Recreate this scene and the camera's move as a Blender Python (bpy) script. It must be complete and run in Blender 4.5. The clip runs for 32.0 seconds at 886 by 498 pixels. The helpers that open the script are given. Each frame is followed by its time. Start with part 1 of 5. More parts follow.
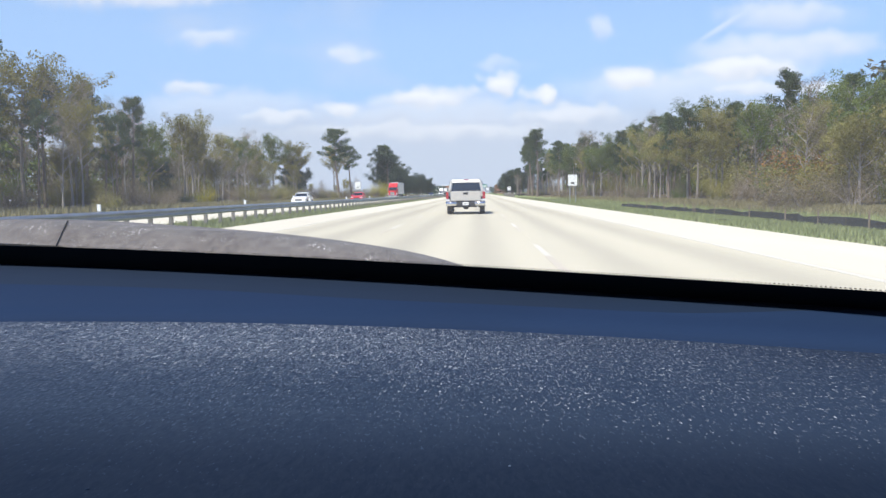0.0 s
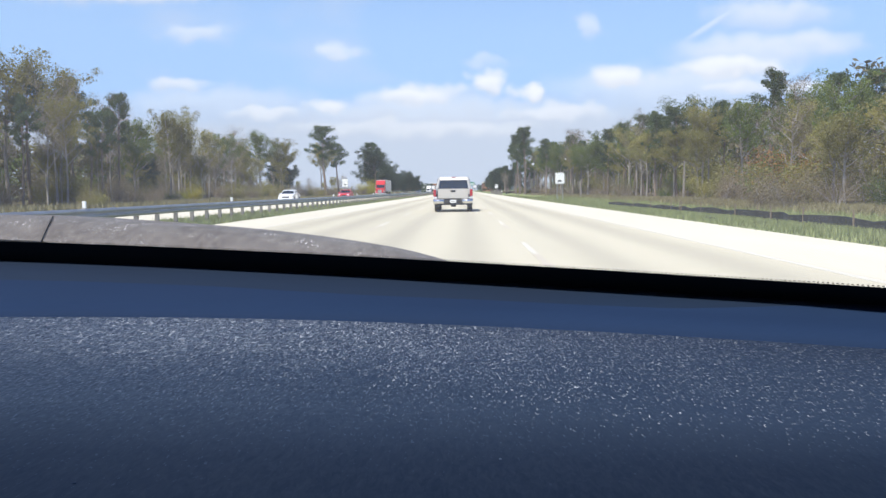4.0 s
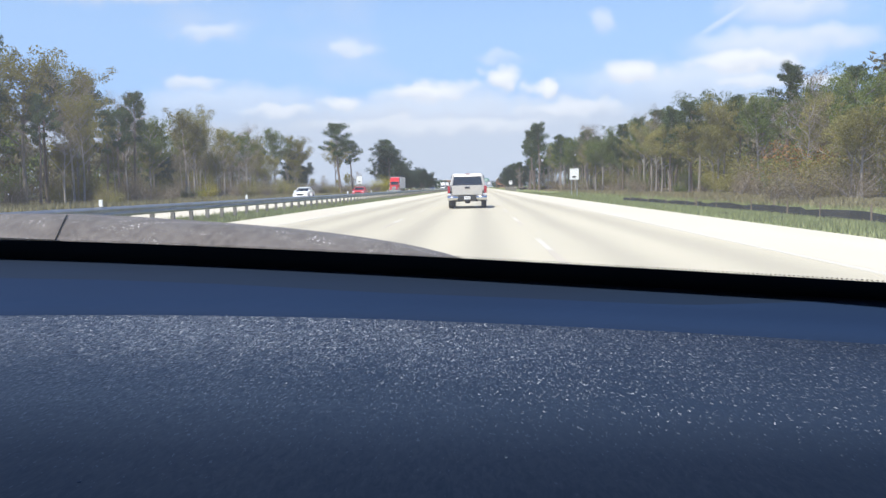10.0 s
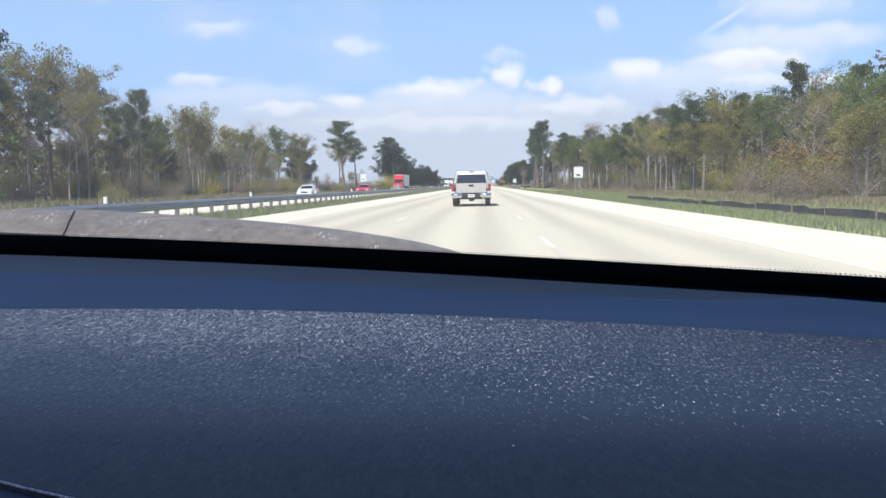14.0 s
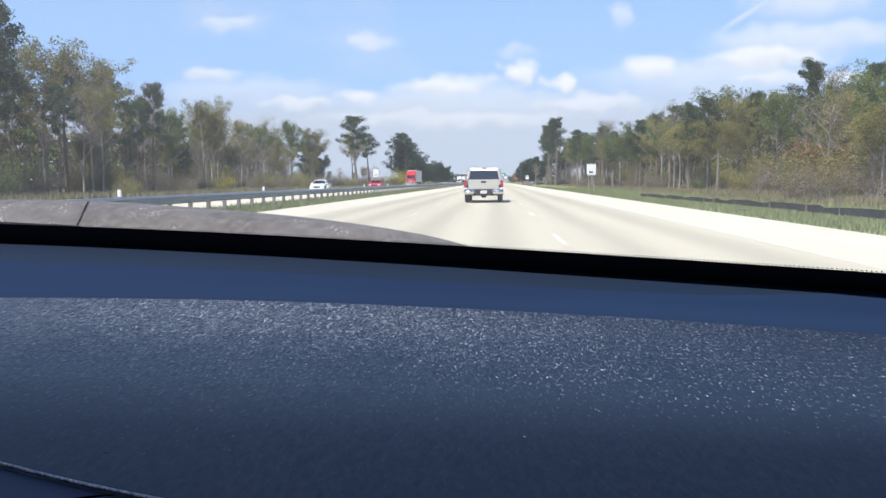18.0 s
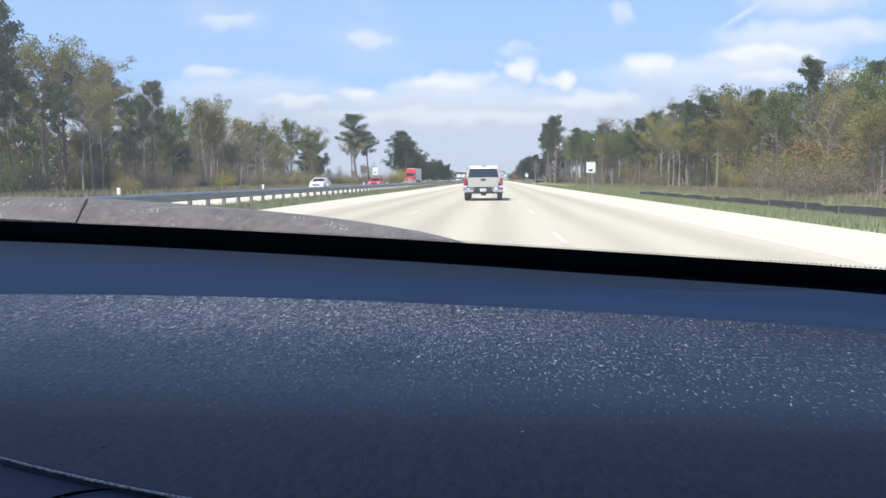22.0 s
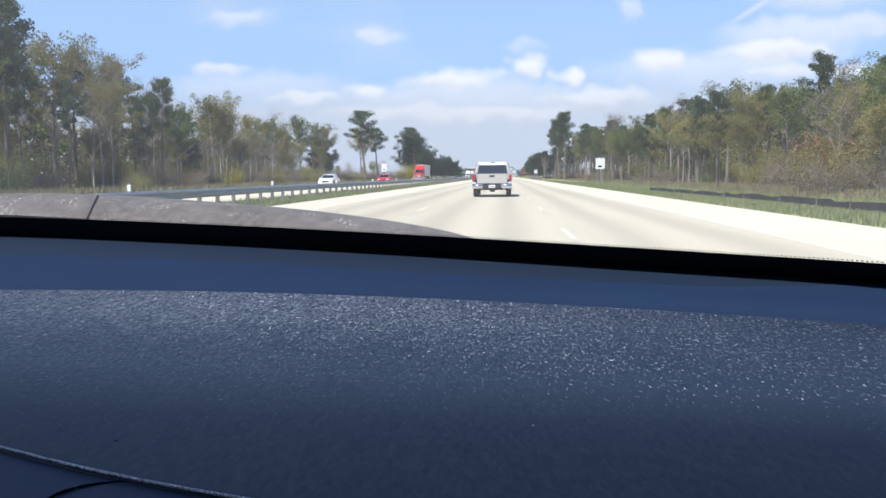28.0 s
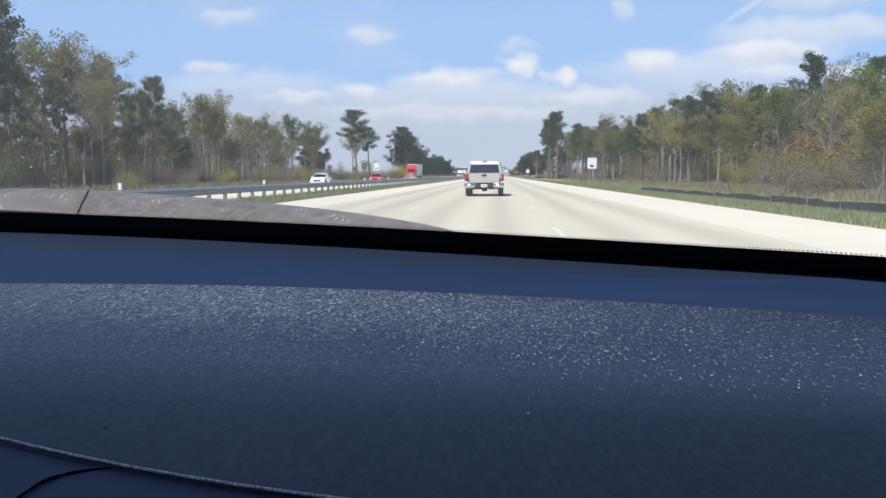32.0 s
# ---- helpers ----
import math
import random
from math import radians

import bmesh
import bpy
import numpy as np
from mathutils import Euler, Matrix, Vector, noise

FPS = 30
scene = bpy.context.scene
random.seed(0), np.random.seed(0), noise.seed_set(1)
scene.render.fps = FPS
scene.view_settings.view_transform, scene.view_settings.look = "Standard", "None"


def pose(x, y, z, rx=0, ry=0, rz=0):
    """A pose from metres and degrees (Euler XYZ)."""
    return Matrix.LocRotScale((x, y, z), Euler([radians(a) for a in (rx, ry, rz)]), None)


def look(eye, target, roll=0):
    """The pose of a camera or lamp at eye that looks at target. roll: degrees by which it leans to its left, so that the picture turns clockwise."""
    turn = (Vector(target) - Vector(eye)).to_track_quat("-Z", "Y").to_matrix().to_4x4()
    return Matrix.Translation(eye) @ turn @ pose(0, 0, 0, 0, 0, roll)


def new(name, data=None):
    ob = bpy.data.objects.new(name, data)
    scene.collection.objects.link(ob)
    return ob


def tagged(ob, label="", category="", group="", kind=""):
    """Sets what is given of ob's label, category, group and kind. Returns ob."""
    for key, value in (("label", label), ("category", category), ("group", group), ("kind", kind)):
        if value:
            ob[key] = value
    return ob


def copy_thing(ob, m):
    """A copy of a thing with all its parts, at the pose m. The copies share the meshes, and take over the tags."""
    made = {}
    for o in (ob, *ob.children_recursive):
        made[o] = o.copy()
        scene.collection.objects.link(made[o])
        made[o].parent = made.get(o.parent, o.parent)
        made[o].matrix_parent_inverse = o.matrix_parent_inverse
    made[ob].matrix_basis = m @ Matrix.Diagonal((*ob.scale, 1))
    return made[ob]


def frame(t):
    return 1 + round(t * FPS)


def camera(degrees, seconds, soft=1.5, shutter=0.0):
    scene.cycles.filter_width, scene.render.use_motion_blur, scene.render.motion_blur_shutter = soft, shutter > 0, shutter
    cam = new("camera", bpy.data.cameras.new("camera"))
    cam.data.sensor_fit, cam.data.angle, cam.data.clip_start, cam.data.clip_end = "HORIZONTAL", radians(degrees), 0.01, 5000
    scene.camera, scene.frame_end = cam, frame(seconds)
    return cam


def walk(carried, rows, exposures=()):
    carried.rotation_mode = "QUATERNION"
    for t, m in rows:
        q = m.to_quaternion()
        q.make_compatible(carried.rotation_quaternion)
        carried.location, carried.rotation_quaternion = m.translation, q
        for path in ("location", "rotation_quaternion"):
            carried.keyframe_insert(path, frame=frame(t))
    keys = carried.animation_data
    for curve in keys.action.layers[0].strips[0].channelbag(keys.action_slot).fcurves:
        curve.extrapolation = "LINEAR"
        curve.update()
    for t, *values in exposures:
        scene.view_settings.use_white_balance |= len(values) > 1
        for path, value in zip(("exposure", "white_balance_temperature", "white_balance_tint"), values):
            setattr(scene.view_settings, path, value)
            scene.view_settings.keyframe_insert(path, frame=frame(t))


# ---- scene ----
EYE = 1.10
# seconds, the turn of the lens against the road (left, up, lean), and its shift in the mount (right, ahead, up) in millimetres
ROWS = [
    (0, 2.37, -3.83, 0.87, -0.8, -0.9, 6.8), (0.5, 2.11, -4.19, 0.93, -1.3, -0.3, 7.4), (1, 2.01, -3.91, 0.87, -0.6, -1.0, 8.2),
    (1.5, 1.95, -3.87, 0.91, -0.5, -1.1, 7.8), (2, 1.77, -3.84, 0.71, -0.2, 0.0, 6.8), (2.5, 2.09, -3.82, 0.73, -0.8, -0.5, 5.9),
    (4.5, 1.40, -4.25, 0.73, -2.0, 0.4, 4.8), (5, 1.93, -4.53, 0.82, -1.5, -0.5, 4.5), (5.5, 1.90, -4.25, 0.83, -1.2, -0.5, 5.3),
    (6, 2.47, -4.33, 0.85, -1.3, -0.6, 5.3), (6.5, 1.84, -4.39, 0.76, -2.2, 2.8, 5.1), (7, 2.05, -3.90, 0.72, -0.9, 0.3, 5.8),
    (7.5, 2.14, -3.94, 0.77, -0.0, 0.5, 6.1), (8, 2.10, -4.14, 0.72, 0.5, 1.2, 5.8), (8.5, 1.99, -3.95, 0.84, 0.7, 0.9, 5.0),
    (9, 2.31, -3.85, 1.00, 0.6, 1.0, 4.5), (9.5, 2.25, -3.96, 1.05, 1.1, 0.9, 6.0), (10, 2.48, -4.22, 1.04, 1.0, 2.2, 5.1),
    (10.5, 2.15, -4.06, 1.01, 0.7, 1.9, 4.8), (11, 2.52, -4.14, 1.09, 0.9, 2.4, 5.2), (11.5, 2.22, -4.51, 1.35, 1.3, 2.2, 6.0),
    (12, 3.05, -4.18, 2.55, 2.1, 0.5, 6.5), (12.5, 2.19, -3.89, 1.74, 1.3, 0.4, 4.5), (13, 1.97, -4.00, 1.07, 0.8, -0.5, 4.6),
    (13.5, 2.57, -5.13, 1.63, -0.9, -0.8, 2.8), (14, 2.75, -4.36, 0.90, -0.4, -2.5, 3.5), (14.5, 2.49, -4.90, 0.61, -0.8, -1.8, 3.4),
    (16.5, 3.29, -5.09, 0.50, -1.3, 1.6, -1.0), (17, 3.40, -5.00, 0.38, -0.4, 0.4, 0.7), (17.5, 3.83, -5.22, 0.46, -0.5, 0.6, 0.9),
    (18, 3.60, -4.62, 0.41, -0.7, -0.8, 1.1), (18.5, 3.52, -4.87, 0.45, -0.3, 0.1, -0.2), (19, 3.34, -4.61, 0.30, 0.0, -0.0, 0.0),
    (19.5, 3.73, -4.84, 0.44, -0.0, -0.4, 0.0), (20, 4.06, -4.79, 0.63, 0.0, 0.5, -2.5), (20.5, 4.00, -4.51, 0.55, -0.5, -0.4, -2.4),
    (21, 3.39, -4.98, 0.48, -0.5, 1.0, -0.2), (21.5, 3.59, -4.75, 0.25, -0.8, -0.1, 0.6), (22, 3.57, -4.76, 0.40, -0.2, -0.6, 0.1),
    (22.5, 3.68, -4.84, 0.36, -0.4, 0.2, -0.9), (23, 3.52, -4.92, 0.23, -0.5, 0.0, 1.3), (23.5, 3.49, -4.97, 0.11, -0.3, -0.3, 2.3),
    (24, 3.71, -4.74, 0.40, -0.2, -0.5, 0.9), (24.5, 3.43, -4.53, 0.29, -0.6, 0.1, -1.4), (26.5, 3.46, -5.00, 0.88, -0.7, 0.7, -0.6),
    (27, 3.87, -5.00, 0.73, 0.1, -0.4, -0.1), (27.5, 4.12, -5.44, 0.56, 0.1, -0.2, -0.1), (28, 4.18, -5.00, 0.50, -0.7, -1.0, -0.6),
    (28.5, 3.96, -5.04, 0.42, -0.4, -0.8, 0.5), (29, 3.98, -5.10, 0.26, -0.8, -0.2, -0.3), (29.5, 3.79, -5.64, 0.02, -1.6, 0.5, -0.4),
    (30, 3.67, -5.09, 0.02, -1.7, 0.9, -0.1), (30.5, 3.91, -4.90, 0.37, -1.7, -0.2, -3.0), (31, 3.67, -4.88, 0.27, -1.6, 0.5, -5.9),
    (31.5, 3.47, -4.85, 0.37, -1.1, 0.9, -4.4), (32, 3.64, -5.05, 0.37, -1.7, 1.5, -4.9),
]
cam = camera(56.0, 32.0, soft=1.5)
walk(cam, [(t, pose(sx / 1000, sy / 1000, EYE + sz / 1000, 90 + up, lean, left)) for t, left, up, lean, sx, sy, sz in ROWS],
     [(0, 0.76), (14, 0.76), (19, 0.75), (29.5, 0.75), (31, 0.62), (32, 0.58)])

# ---- sky, sun and exposure ----
SUN = Vector((-0.30, -0.44, 0.85)).normalized()
sun_data = bpy.data.lights.new("sun", "SUN")
sun_data.energy, sun_data.angle, sun_data.color = 4.2, radians(0.53), (1.0, 0.97, 0.92)
sun = new("sun", sun_data)
sun.matrix_world = look(SUN * 50, (0, 0, 0))

# clouds over the road ahead: sideways, up, half width, half height, density
CLOUDS = [(-.320, .189, .045, .012, .42), (-.155, .165, .030, .012, .5), (-.342, .130, .035, .010, .55), (-.058, .113, .062, .014, .9),
          (.029, .127, .023, .016, 1.0), (.080, .116, .024, .012, 1.0), (.184, .129, .042, .017, 1.0), (.310, .139, .075, .016, .95),
          (.147, .190, .020, .015, .36), (.022, .151, .026, .008, .25), (-.163, .103, .030, .010, .8), (-.238, .096, .050, .010, .6),
          (.411, .165, .050, .016, .5), (.320, .118, .055, .012, .7), (.106, .090, .070, .012, .6), (-.021, .074, .110, .012, .45),
          (-.40, .240, .120, .014, .55), (.40, .115, .050, .010, .6), (-.10, .078, .120, .010, .4), (.36, .2, .07, .02, .45),
          (.24, .118, .13, .028, .42), (.34, .158, .09, .022, .5), (-.05, .095, .17, .020, .32), (-.30, .110, .12, .018, .3)]

# a vapour trail high over the road, the same with its tilt
TRAIL = (.300, .196, .055, .0045, .34, .55)


def make_world():
    w = bpy.data.worlds.new("sky")
    w.use_nodes = True
    nt = w.node_tree
    nt.nodes.clear()
    N, L = nt.nodes.new, nt.links.new

    def math_(op, a, b=None, c=None):
        n = N("ShaderNodeMath")
        n.operation = op
        for i, v in enumerate((a, b, c)):
            if v is None:
                continue
            if isinstance(v, (int, float)):
                n.inputs[i].default_value = v
            else:
                L(v, n.inputs[i])
        return n.outputs[0]

    sky = N("ShaderNodeTexSky")
    sky.sky_type, sky.sun_disc = "NISHITA", False
    sky.sun_elevation, sky.sun_rotation = math.asin(SUN.z), math.atan2(SUN.x, SUN.y)
    sky.air_density, sky.dust_density, sky.ozone_density = 1.0, 0.5, 3.0
    tc = N("ShaderNodeTexCoord")
    sep = N("ShaderNodeSeparateXYZ")
    L(tc.outputs["Generated"], sep.inputs[0])
    ahead = math_("MAXIMUM", sep.outputs["Y"], 0.02)
    u, v = math_("DIVIDE", sep.outputs["X"], ahead), math_("DIVIDE", sep.outputs["Z"], ahead)
    uv = N("ShaderNodeCombineXYZ")
    L(u, uv.inputs[0]), L(v, uv.inputs[1])
    warp = N("ShaderNodeTexNoise")
    warp.inputs["Scale"].default_value, warp.inputs["Detail"].default_value = 34, 9
    L(uv.outputs[0], warp.inputs["Vector"])
    off = N("ShaderNodeVectorMath")
    off.operation = "MULTIPLY_ADD"
    L(warp.outputs["Color"], off.inputs[0])
    off.inputs[1].default_value = (0.072, 0.030, 0)
    off.inputs[2].default_value = (-0.036, -0.015, 0)
    add = N("ShaderNodeVectorMath")
    L(uv.outputs[0], add.inputs[0]), L(off.outputs[0], add.inputs[1])
    total = bright = None
    for cu, cv, a, b, dens, tilt in [(*c, 0.0) for c in CLOUDS] + [TRAIL]:
        d = N("ShaderNodeVectorMath")
        d.operation = "SUBTRACT"
        L(uv.outputs[0] if tilt else add.outputs[0], d.inputs[0])
        d.inputs[1].default_value = (cu, cv, 0)
        s = N("ShaderNodeVectorMath")
        s.operation = "MULTIPLY"
        turn = N("ShaderNodeVectorRotate")
        turn.rotation_type = "Z_AXIS"
        turn.inputs["Angle"].default_value = -tilt
        L(d.outputs[0], turn.inputs["Vector"]), L(turn.outputs[0], s.inputs[0])
        s.inputs[1].default_value = (1 / a, 1 / b, 0)
        n = N("ShaderNodeVectorMath")
        n.operation = "LENGTH"
        L(s.outputs[0], n.inputs[0])
        r = N("ShaderNodeMapRange")
        r.interpolation_type = "SMOOTHSTEP"
        L(n.outputs["Value"], r.inputs["Value"])
        for key, val in (("From Min", 1.35), ("From Max", 0.30), ("To Min", 0.0), ("To Max", dens)):
            r.inputs[key].default_value = val
        # each heap is white on top and grey towards its flat base
        part_ = N("ShaderNodeSeparateXYZ")
        L(s.outputs[0], part_.inputs[0])
        top = N("ShaderNodeMapRange")
        top.interpolation_type = "SMOOTHSTEP"
        L(part_.outputs["Y"], top.inputs["Value"])
        for key, val in (("From Min", -0.9), ("From Max", 0.5), ("To Min", 0.15), ("To Max", 1.0)):
            top.inputs[key].default_value = val
        lit = math_("MULTIPLY", r.outputs[0], top.outputs[0])
        total = r.outputs[0] if total is None else math_("MAXIMUM", total, r.outputs[0])
        bright = lit if bright is None else math_("MAXIMUM", bright, lit)
    # broken cloud over the rest of the sky, thicker towards the horizon
    wide = N("ShaderNodeTexNoise")
    wide.inputs["Scale"].default_value, wide.inputs["Detail"].default_value = 5.5, 7
    flat = N("ShaderNodeVectorMath")
    flat.operation = "MULTIPLY"
    flat.inputs[1].default_value = (1, 1, 2.6)
    L(tc.outputs["Generated"], flat.inputs[0]), L(flat.outputs[0], wide.inputs["Vector"])
    thin = N("ShaderNodeMapRange")
    L(wide.outputs["Fac"], thin.inputs["Value"])
    for key, val in (("From Min", 0.56), ("From Max", 0.85), ("To Min", 0.0), ("To Max", 0.5)):
        thin.inputs[key].default_value = val
    total = math_("MAXIMUM", total, thin.outputs[0])
    low = N("ShaderNodeMapRange")
    low.interpolation_type = "SMOOTHSTEP"
    L(sep.outputs["Z"], low.inputs["Value"])
    for key, val in (("From Min", 0.16), ("From Max", 0.36), ("To Min", 0.85), ("To Max", 0.0)):
        low.inputs[key].default_value = val
    # a flat grey bank lies along the horizon, its edge as ragged as the heaps above it
    ragged = N("ShaderNodeSeparateXYZ")
    L(add.outputs[0], ragged.inputs[0])
    bank = N("ShaderNodeMapRange")
    bank.interpolation_type = "SMOOTHSTEP"
    L(ragged.outputs["Y"], bank.inputs["Value"])
    for key, val in (("From Min", 0.074), ("From Max", 0.122), ("To Min", 0.88), ("To Max", 0.0)):
        bank.inputs[key].default_value = val
    total = math_("MINIMUM", total, 0.95)
    deep = N("ShaderNodeHueSaturation")
    deep.inputs["Saturation"].default_value = 1.18
    L(sky.outputs[0], deep.inputs["Color"])
    violet = N("ShaderNodeMix")
    violet.data_type, violet.blend_type = "RGBA", "MULTIPLY"
    violet.inputs["Factor"].default_value = 1.0
    violet.inputs["B"].default_value = (1.04, 0.96, 1.09, 1)
    L(deep.outputs[0], violet.inputs["A"])
    haze = N("ShaderNodeMix")
    haze.data_type = "RGBA"
    L(low.outputs[0], haze.inputs["Factor"]), L(violet.outputs["Result"], haze.inputs["A"])
    haze.inputs["B"].default_value = (3.0, 4.6, 7.3, 1)
    col = haze.outputs["Result"]
    for fac, tint in ((bank.outputs[0], (4.35, 4.8, 5.75, 1)), (total, (5.1, 5.35, 6.2, 1)), (math_("MINIMUM", bright, 0.95), (6.7, 6.95, 7.5, 1))):
        mix = N("ShaderNodeMix")
        mix.data_type = "RGBA"
        L(fac, mix.inputs["Factor"]), L(col, mix.inputs["A"])
        mix.inputs["B"].default_value = tint
        col = mix.outputs["Result"]
    bg = N("ShaderNodeBackground")
    bg.inputs["Strength"].default_value = 0.09
    L(col, bg.inputs["Color"])
    o = N("ShaderNodeOutputWorld")
    L(bg.outputs[0], o.inputs[0])
    scene.world = w


make_world()


# ---- materials ----
def material(name, base, rough=0.6, metal=0.0, second=None, scale=8.0, detail=5.0, amount=0.5, bump=0.0, bump_scale=None, spec=0.5,
             third=None, third_scale=0.6, third_amount=0.4, island=0.0, random_=0.0, coat=0.0, stretch=None, translucent=0.0):
    """A principled surface whose colour wanders between base, second and third at two scales, with a fine relief."""
    m = bpy.data.materials.new(name)
    m.use_nodes = True
    nt = m.node_tree
    N, L = nt.nodes.new, nt.links.new
    b = nt.nodes["Principled BSDF"]
    b.inputs["Roughness"].default_value, b.inputs["Metallic"].default_value = rough, metal
    b.inputs["Specular IOR Level"].default_value = spec
    b.inputs["Coat Weight"].default_value = coat
    b.inputs["Coat Roughness"].default_value = 0.08
    tc = N("ShaderNodeTexCoord")
    vec = tc.outputs["Object"]
    if stretch:
        s = N("ShaderNodeVectorMath")
        s.operation = "MULTIPLY"
        s.inputs[1].default_value = stretch
        L(vec, s.inputs[0])
        vec = s.outputs[0]
    col = None

    def mixed(fac, a, c, mode="MIX"):
        x = N("ShaderNodeMix")
        x.data_type, x.blend_type = "RGBA", mode
        for key, val in (("Factor", fac), ("A", a), ("B", c)):
            if isinstance(val, (int, float)):
                x.inputs[key].default_value = val
            elif isinstance(val, tuple):
                x.inputs[key].default_value = (*val[:3], 1)
            else:
                L(val, x.inputs[key])
        return x.outputs["Result"]

    def spread(sc, lo, hi, top, det=detail):
        n = N("ShaderNodeTexNoise")
        n.inputs["Scale"].default_value, n.inputs["Detail"].default_value = sc, det
        L(vec, n.inputs["Vector"])
        r = N("ShaderNodeMapRange")
        L(n.outputs["Fac"], r.inputs["Value"])
        for key, val in (("From Min", lo), ("From Max", hi), ("To Min", 0.0), ("To Max", top)):
            r.inputs[key].default_value = val
        return r.outputs[0]

    col = mixed(spread(scale, 0.35, 0.65, amount), base, second or tuple(c * 0.75 for c in base))
    if third:
        col = mixed(spread(third_scale, 0.4, 0.65, third_amount, 3), col, third)
    for src, amt in (("island", island), ("object", random_)):
        if amt:
            if src == "island":
                g = N("ShaderNodeNewGeometry").outputs["Random Per Island"]
            else:
                g = N("ShaderNodeObjectInfo").outputs["Random"]
            r = N("ShaderNodeMapRange")
            L(g, r.inputs["Value"])
            r.inputs["To Min"].default_value, r.inputs["To Max"].default_value = 1 - amt, 1 + amt
            h = N("ShaderNodeHueSaturation")
            L(col, h.inputs["Color"]), L(r.outputs[0], h.inputs["Value"])
            col = h.outputs[0]
    L(col, b.inputs["Base Color"])
    if bump:
        n = N("ShaderNodeTexNoise")
        n.inputs["Scale"].default_value, n.inputs["Detail"].default_value = bump_scale or scale * 4, 4
        L(vec, n.inputs["Vector"])
        bp = N("ShaderNodeBump")
        bp.inputs["Strength"].default_value = bump
        bp.inputs["Distance"].default_value = 0.3 / (bump_scale or scale * 4)
        L(n.outputs["Fac"], bp.inputs["Height"]), L(bp.outputs[0], b.inputs["Normal"])
    if translucent:
        t = N("ShaderNodeBsdfTranslucent")
        L(col, t.inputs["Color"])
        x = N("ShaderNodeMixShader")
        x.inputs[0].default_value = translucent
        L(b.outputs[0], x.inputs[1]), L(t.outputs[0], x.inputs[2])
        L(x.outputs[0], nt.nodes["Material Output"].inputs["Surface"])
    return m


def grained_plastic():
    """Dark blue dashboard skin with a pressed leather grain that glints."""
    m = material("dash_grain", (0.0082, 0.0144, 0.0293), 0.5, second=(0.0086, 0.0141, 0.0268), scale=18, spec=0.33, third=(0.0096, 0.0146, 0.0250), third_scale=5)
    nt = m.node_tree
    N, L = nt.nodes.new, nt.links.new
    b = nt.nodes["Principled BSDF"]
    b.inputs["Specular Tint"].default_value = (0.76, 0.90, 1.0, 1)

    def vec(op, x, y=None, z=None, scale=None):
        n = N("ShaderNodeVectorMath")
        n.operation = op
        for i, val in enumerate((x, y, z)):
            if val is None:
                continue
            if isinstance(val, tuple):
                n.inputs[i].default_value = val
            else:
                L(val, n.inputs[i])
        if scale is not None:
            L(scale, n.inputs["Scale"])
        return n.outputs[0]

    def num(op, x, y=None, z=None):
        n = N("ShaderNodeMath")
        n.operation = op
        for i, val in enumerate((x, y, z)):
            if val is None:
                continue
            if isinstance(val, (int, float)):
                n.inputs[i].default_value = val
            else:
                L(val, n.inputs[i])
        return n.outputs[0]

    def ranged(x, lo, hi, a, c):
        n = N("ShaderNodeMapRange")
        L(x, n.inputs["Value"])
        for key, val in (("From Min", lo), ("From Max", hi), ("To Min", a), ("To Max", c)):
            n.inputs[key].default_value = val
        return n.outputs[0]

    def cloudy(v, scale, detail=2.0, rough=0.55):
        n = N("ShaderNodeTexNoise")
        n.inputs["Scale"].default_value, n.inputs["Detail"].default_value, n.inputs["Roughness"].default_value = scale, detail, rough
        L(v, n.inputs["Vector"])
        return n

    ob = N("ShaderNodeTexCoord").outputs["Object"]
    # wrinkles run every way: thin crests wander between soft pebbles
    sep = N("ShaderNodeSeparateXYZ")
    L(ob, sep.inputs[0])
    # the grain is pressed finer towards the outer end
    flat = vec("SCALE", vec("MULTIPLY", ob, (1, 0.30, 0)), scale=ranged(sep.outputs["X"], -0.1, 0.3, 1.0, 1.32))
    bend = cloudy(flat, 330)
    bent = vec("ADD", flat, vec("MULTIPLY_ADD", bend.outputs["Color"], (0.004, 0.004, 0), (-0.002, -0.002, 0)))
    folds, side = cloudy(bent, 640, 2.0), cloudy(flat, 760, 1.0, 0.5)
    big = cloudy(vec("MULTIPLY", ob, (1, 0.25, 1)), 22, 4)
    crest = ranged(num("ABSOLUTE", num("SUBTRACT", folds.outputs["Fac"], 0.5)), 0.008, 0.052, 1.0, 0.0)
    # more glinting crests painted towards the front of the pad, fewer near its edge
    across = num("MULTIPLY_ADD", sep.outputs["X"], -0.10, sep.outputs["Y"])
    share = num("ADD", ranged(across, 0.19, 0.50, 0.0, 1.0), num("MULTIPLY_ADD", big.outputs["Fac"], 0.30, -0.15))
    tone = N("ShaderNodeSeparateXYZ")
    L(side.outputs["Color"], tone.inputs[0])
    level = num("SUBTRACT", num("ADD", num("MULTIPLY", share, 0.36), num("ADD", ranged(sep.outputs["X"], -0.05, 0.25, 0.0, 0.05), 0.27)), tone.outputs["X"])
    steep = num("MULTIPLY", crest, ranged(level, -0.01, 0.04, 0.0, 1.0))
    lean = vec("SCALE", vec("MULTIPLY_ADD", side.outputs["Color"], (3.2, 2.0, 0.0), (-1.7, -2.1, 0.0)), scale=steep)
    fine = vec("SCALE", vec("MULTIPLY_ADD", folds.outputs["Color"], (1.5, 2.2, 0.0), (-0.75, -1.2, 0.0)), scale=ranged(sep.outputs["Y"], 0.28, 0.50, 0.10, 1.0))
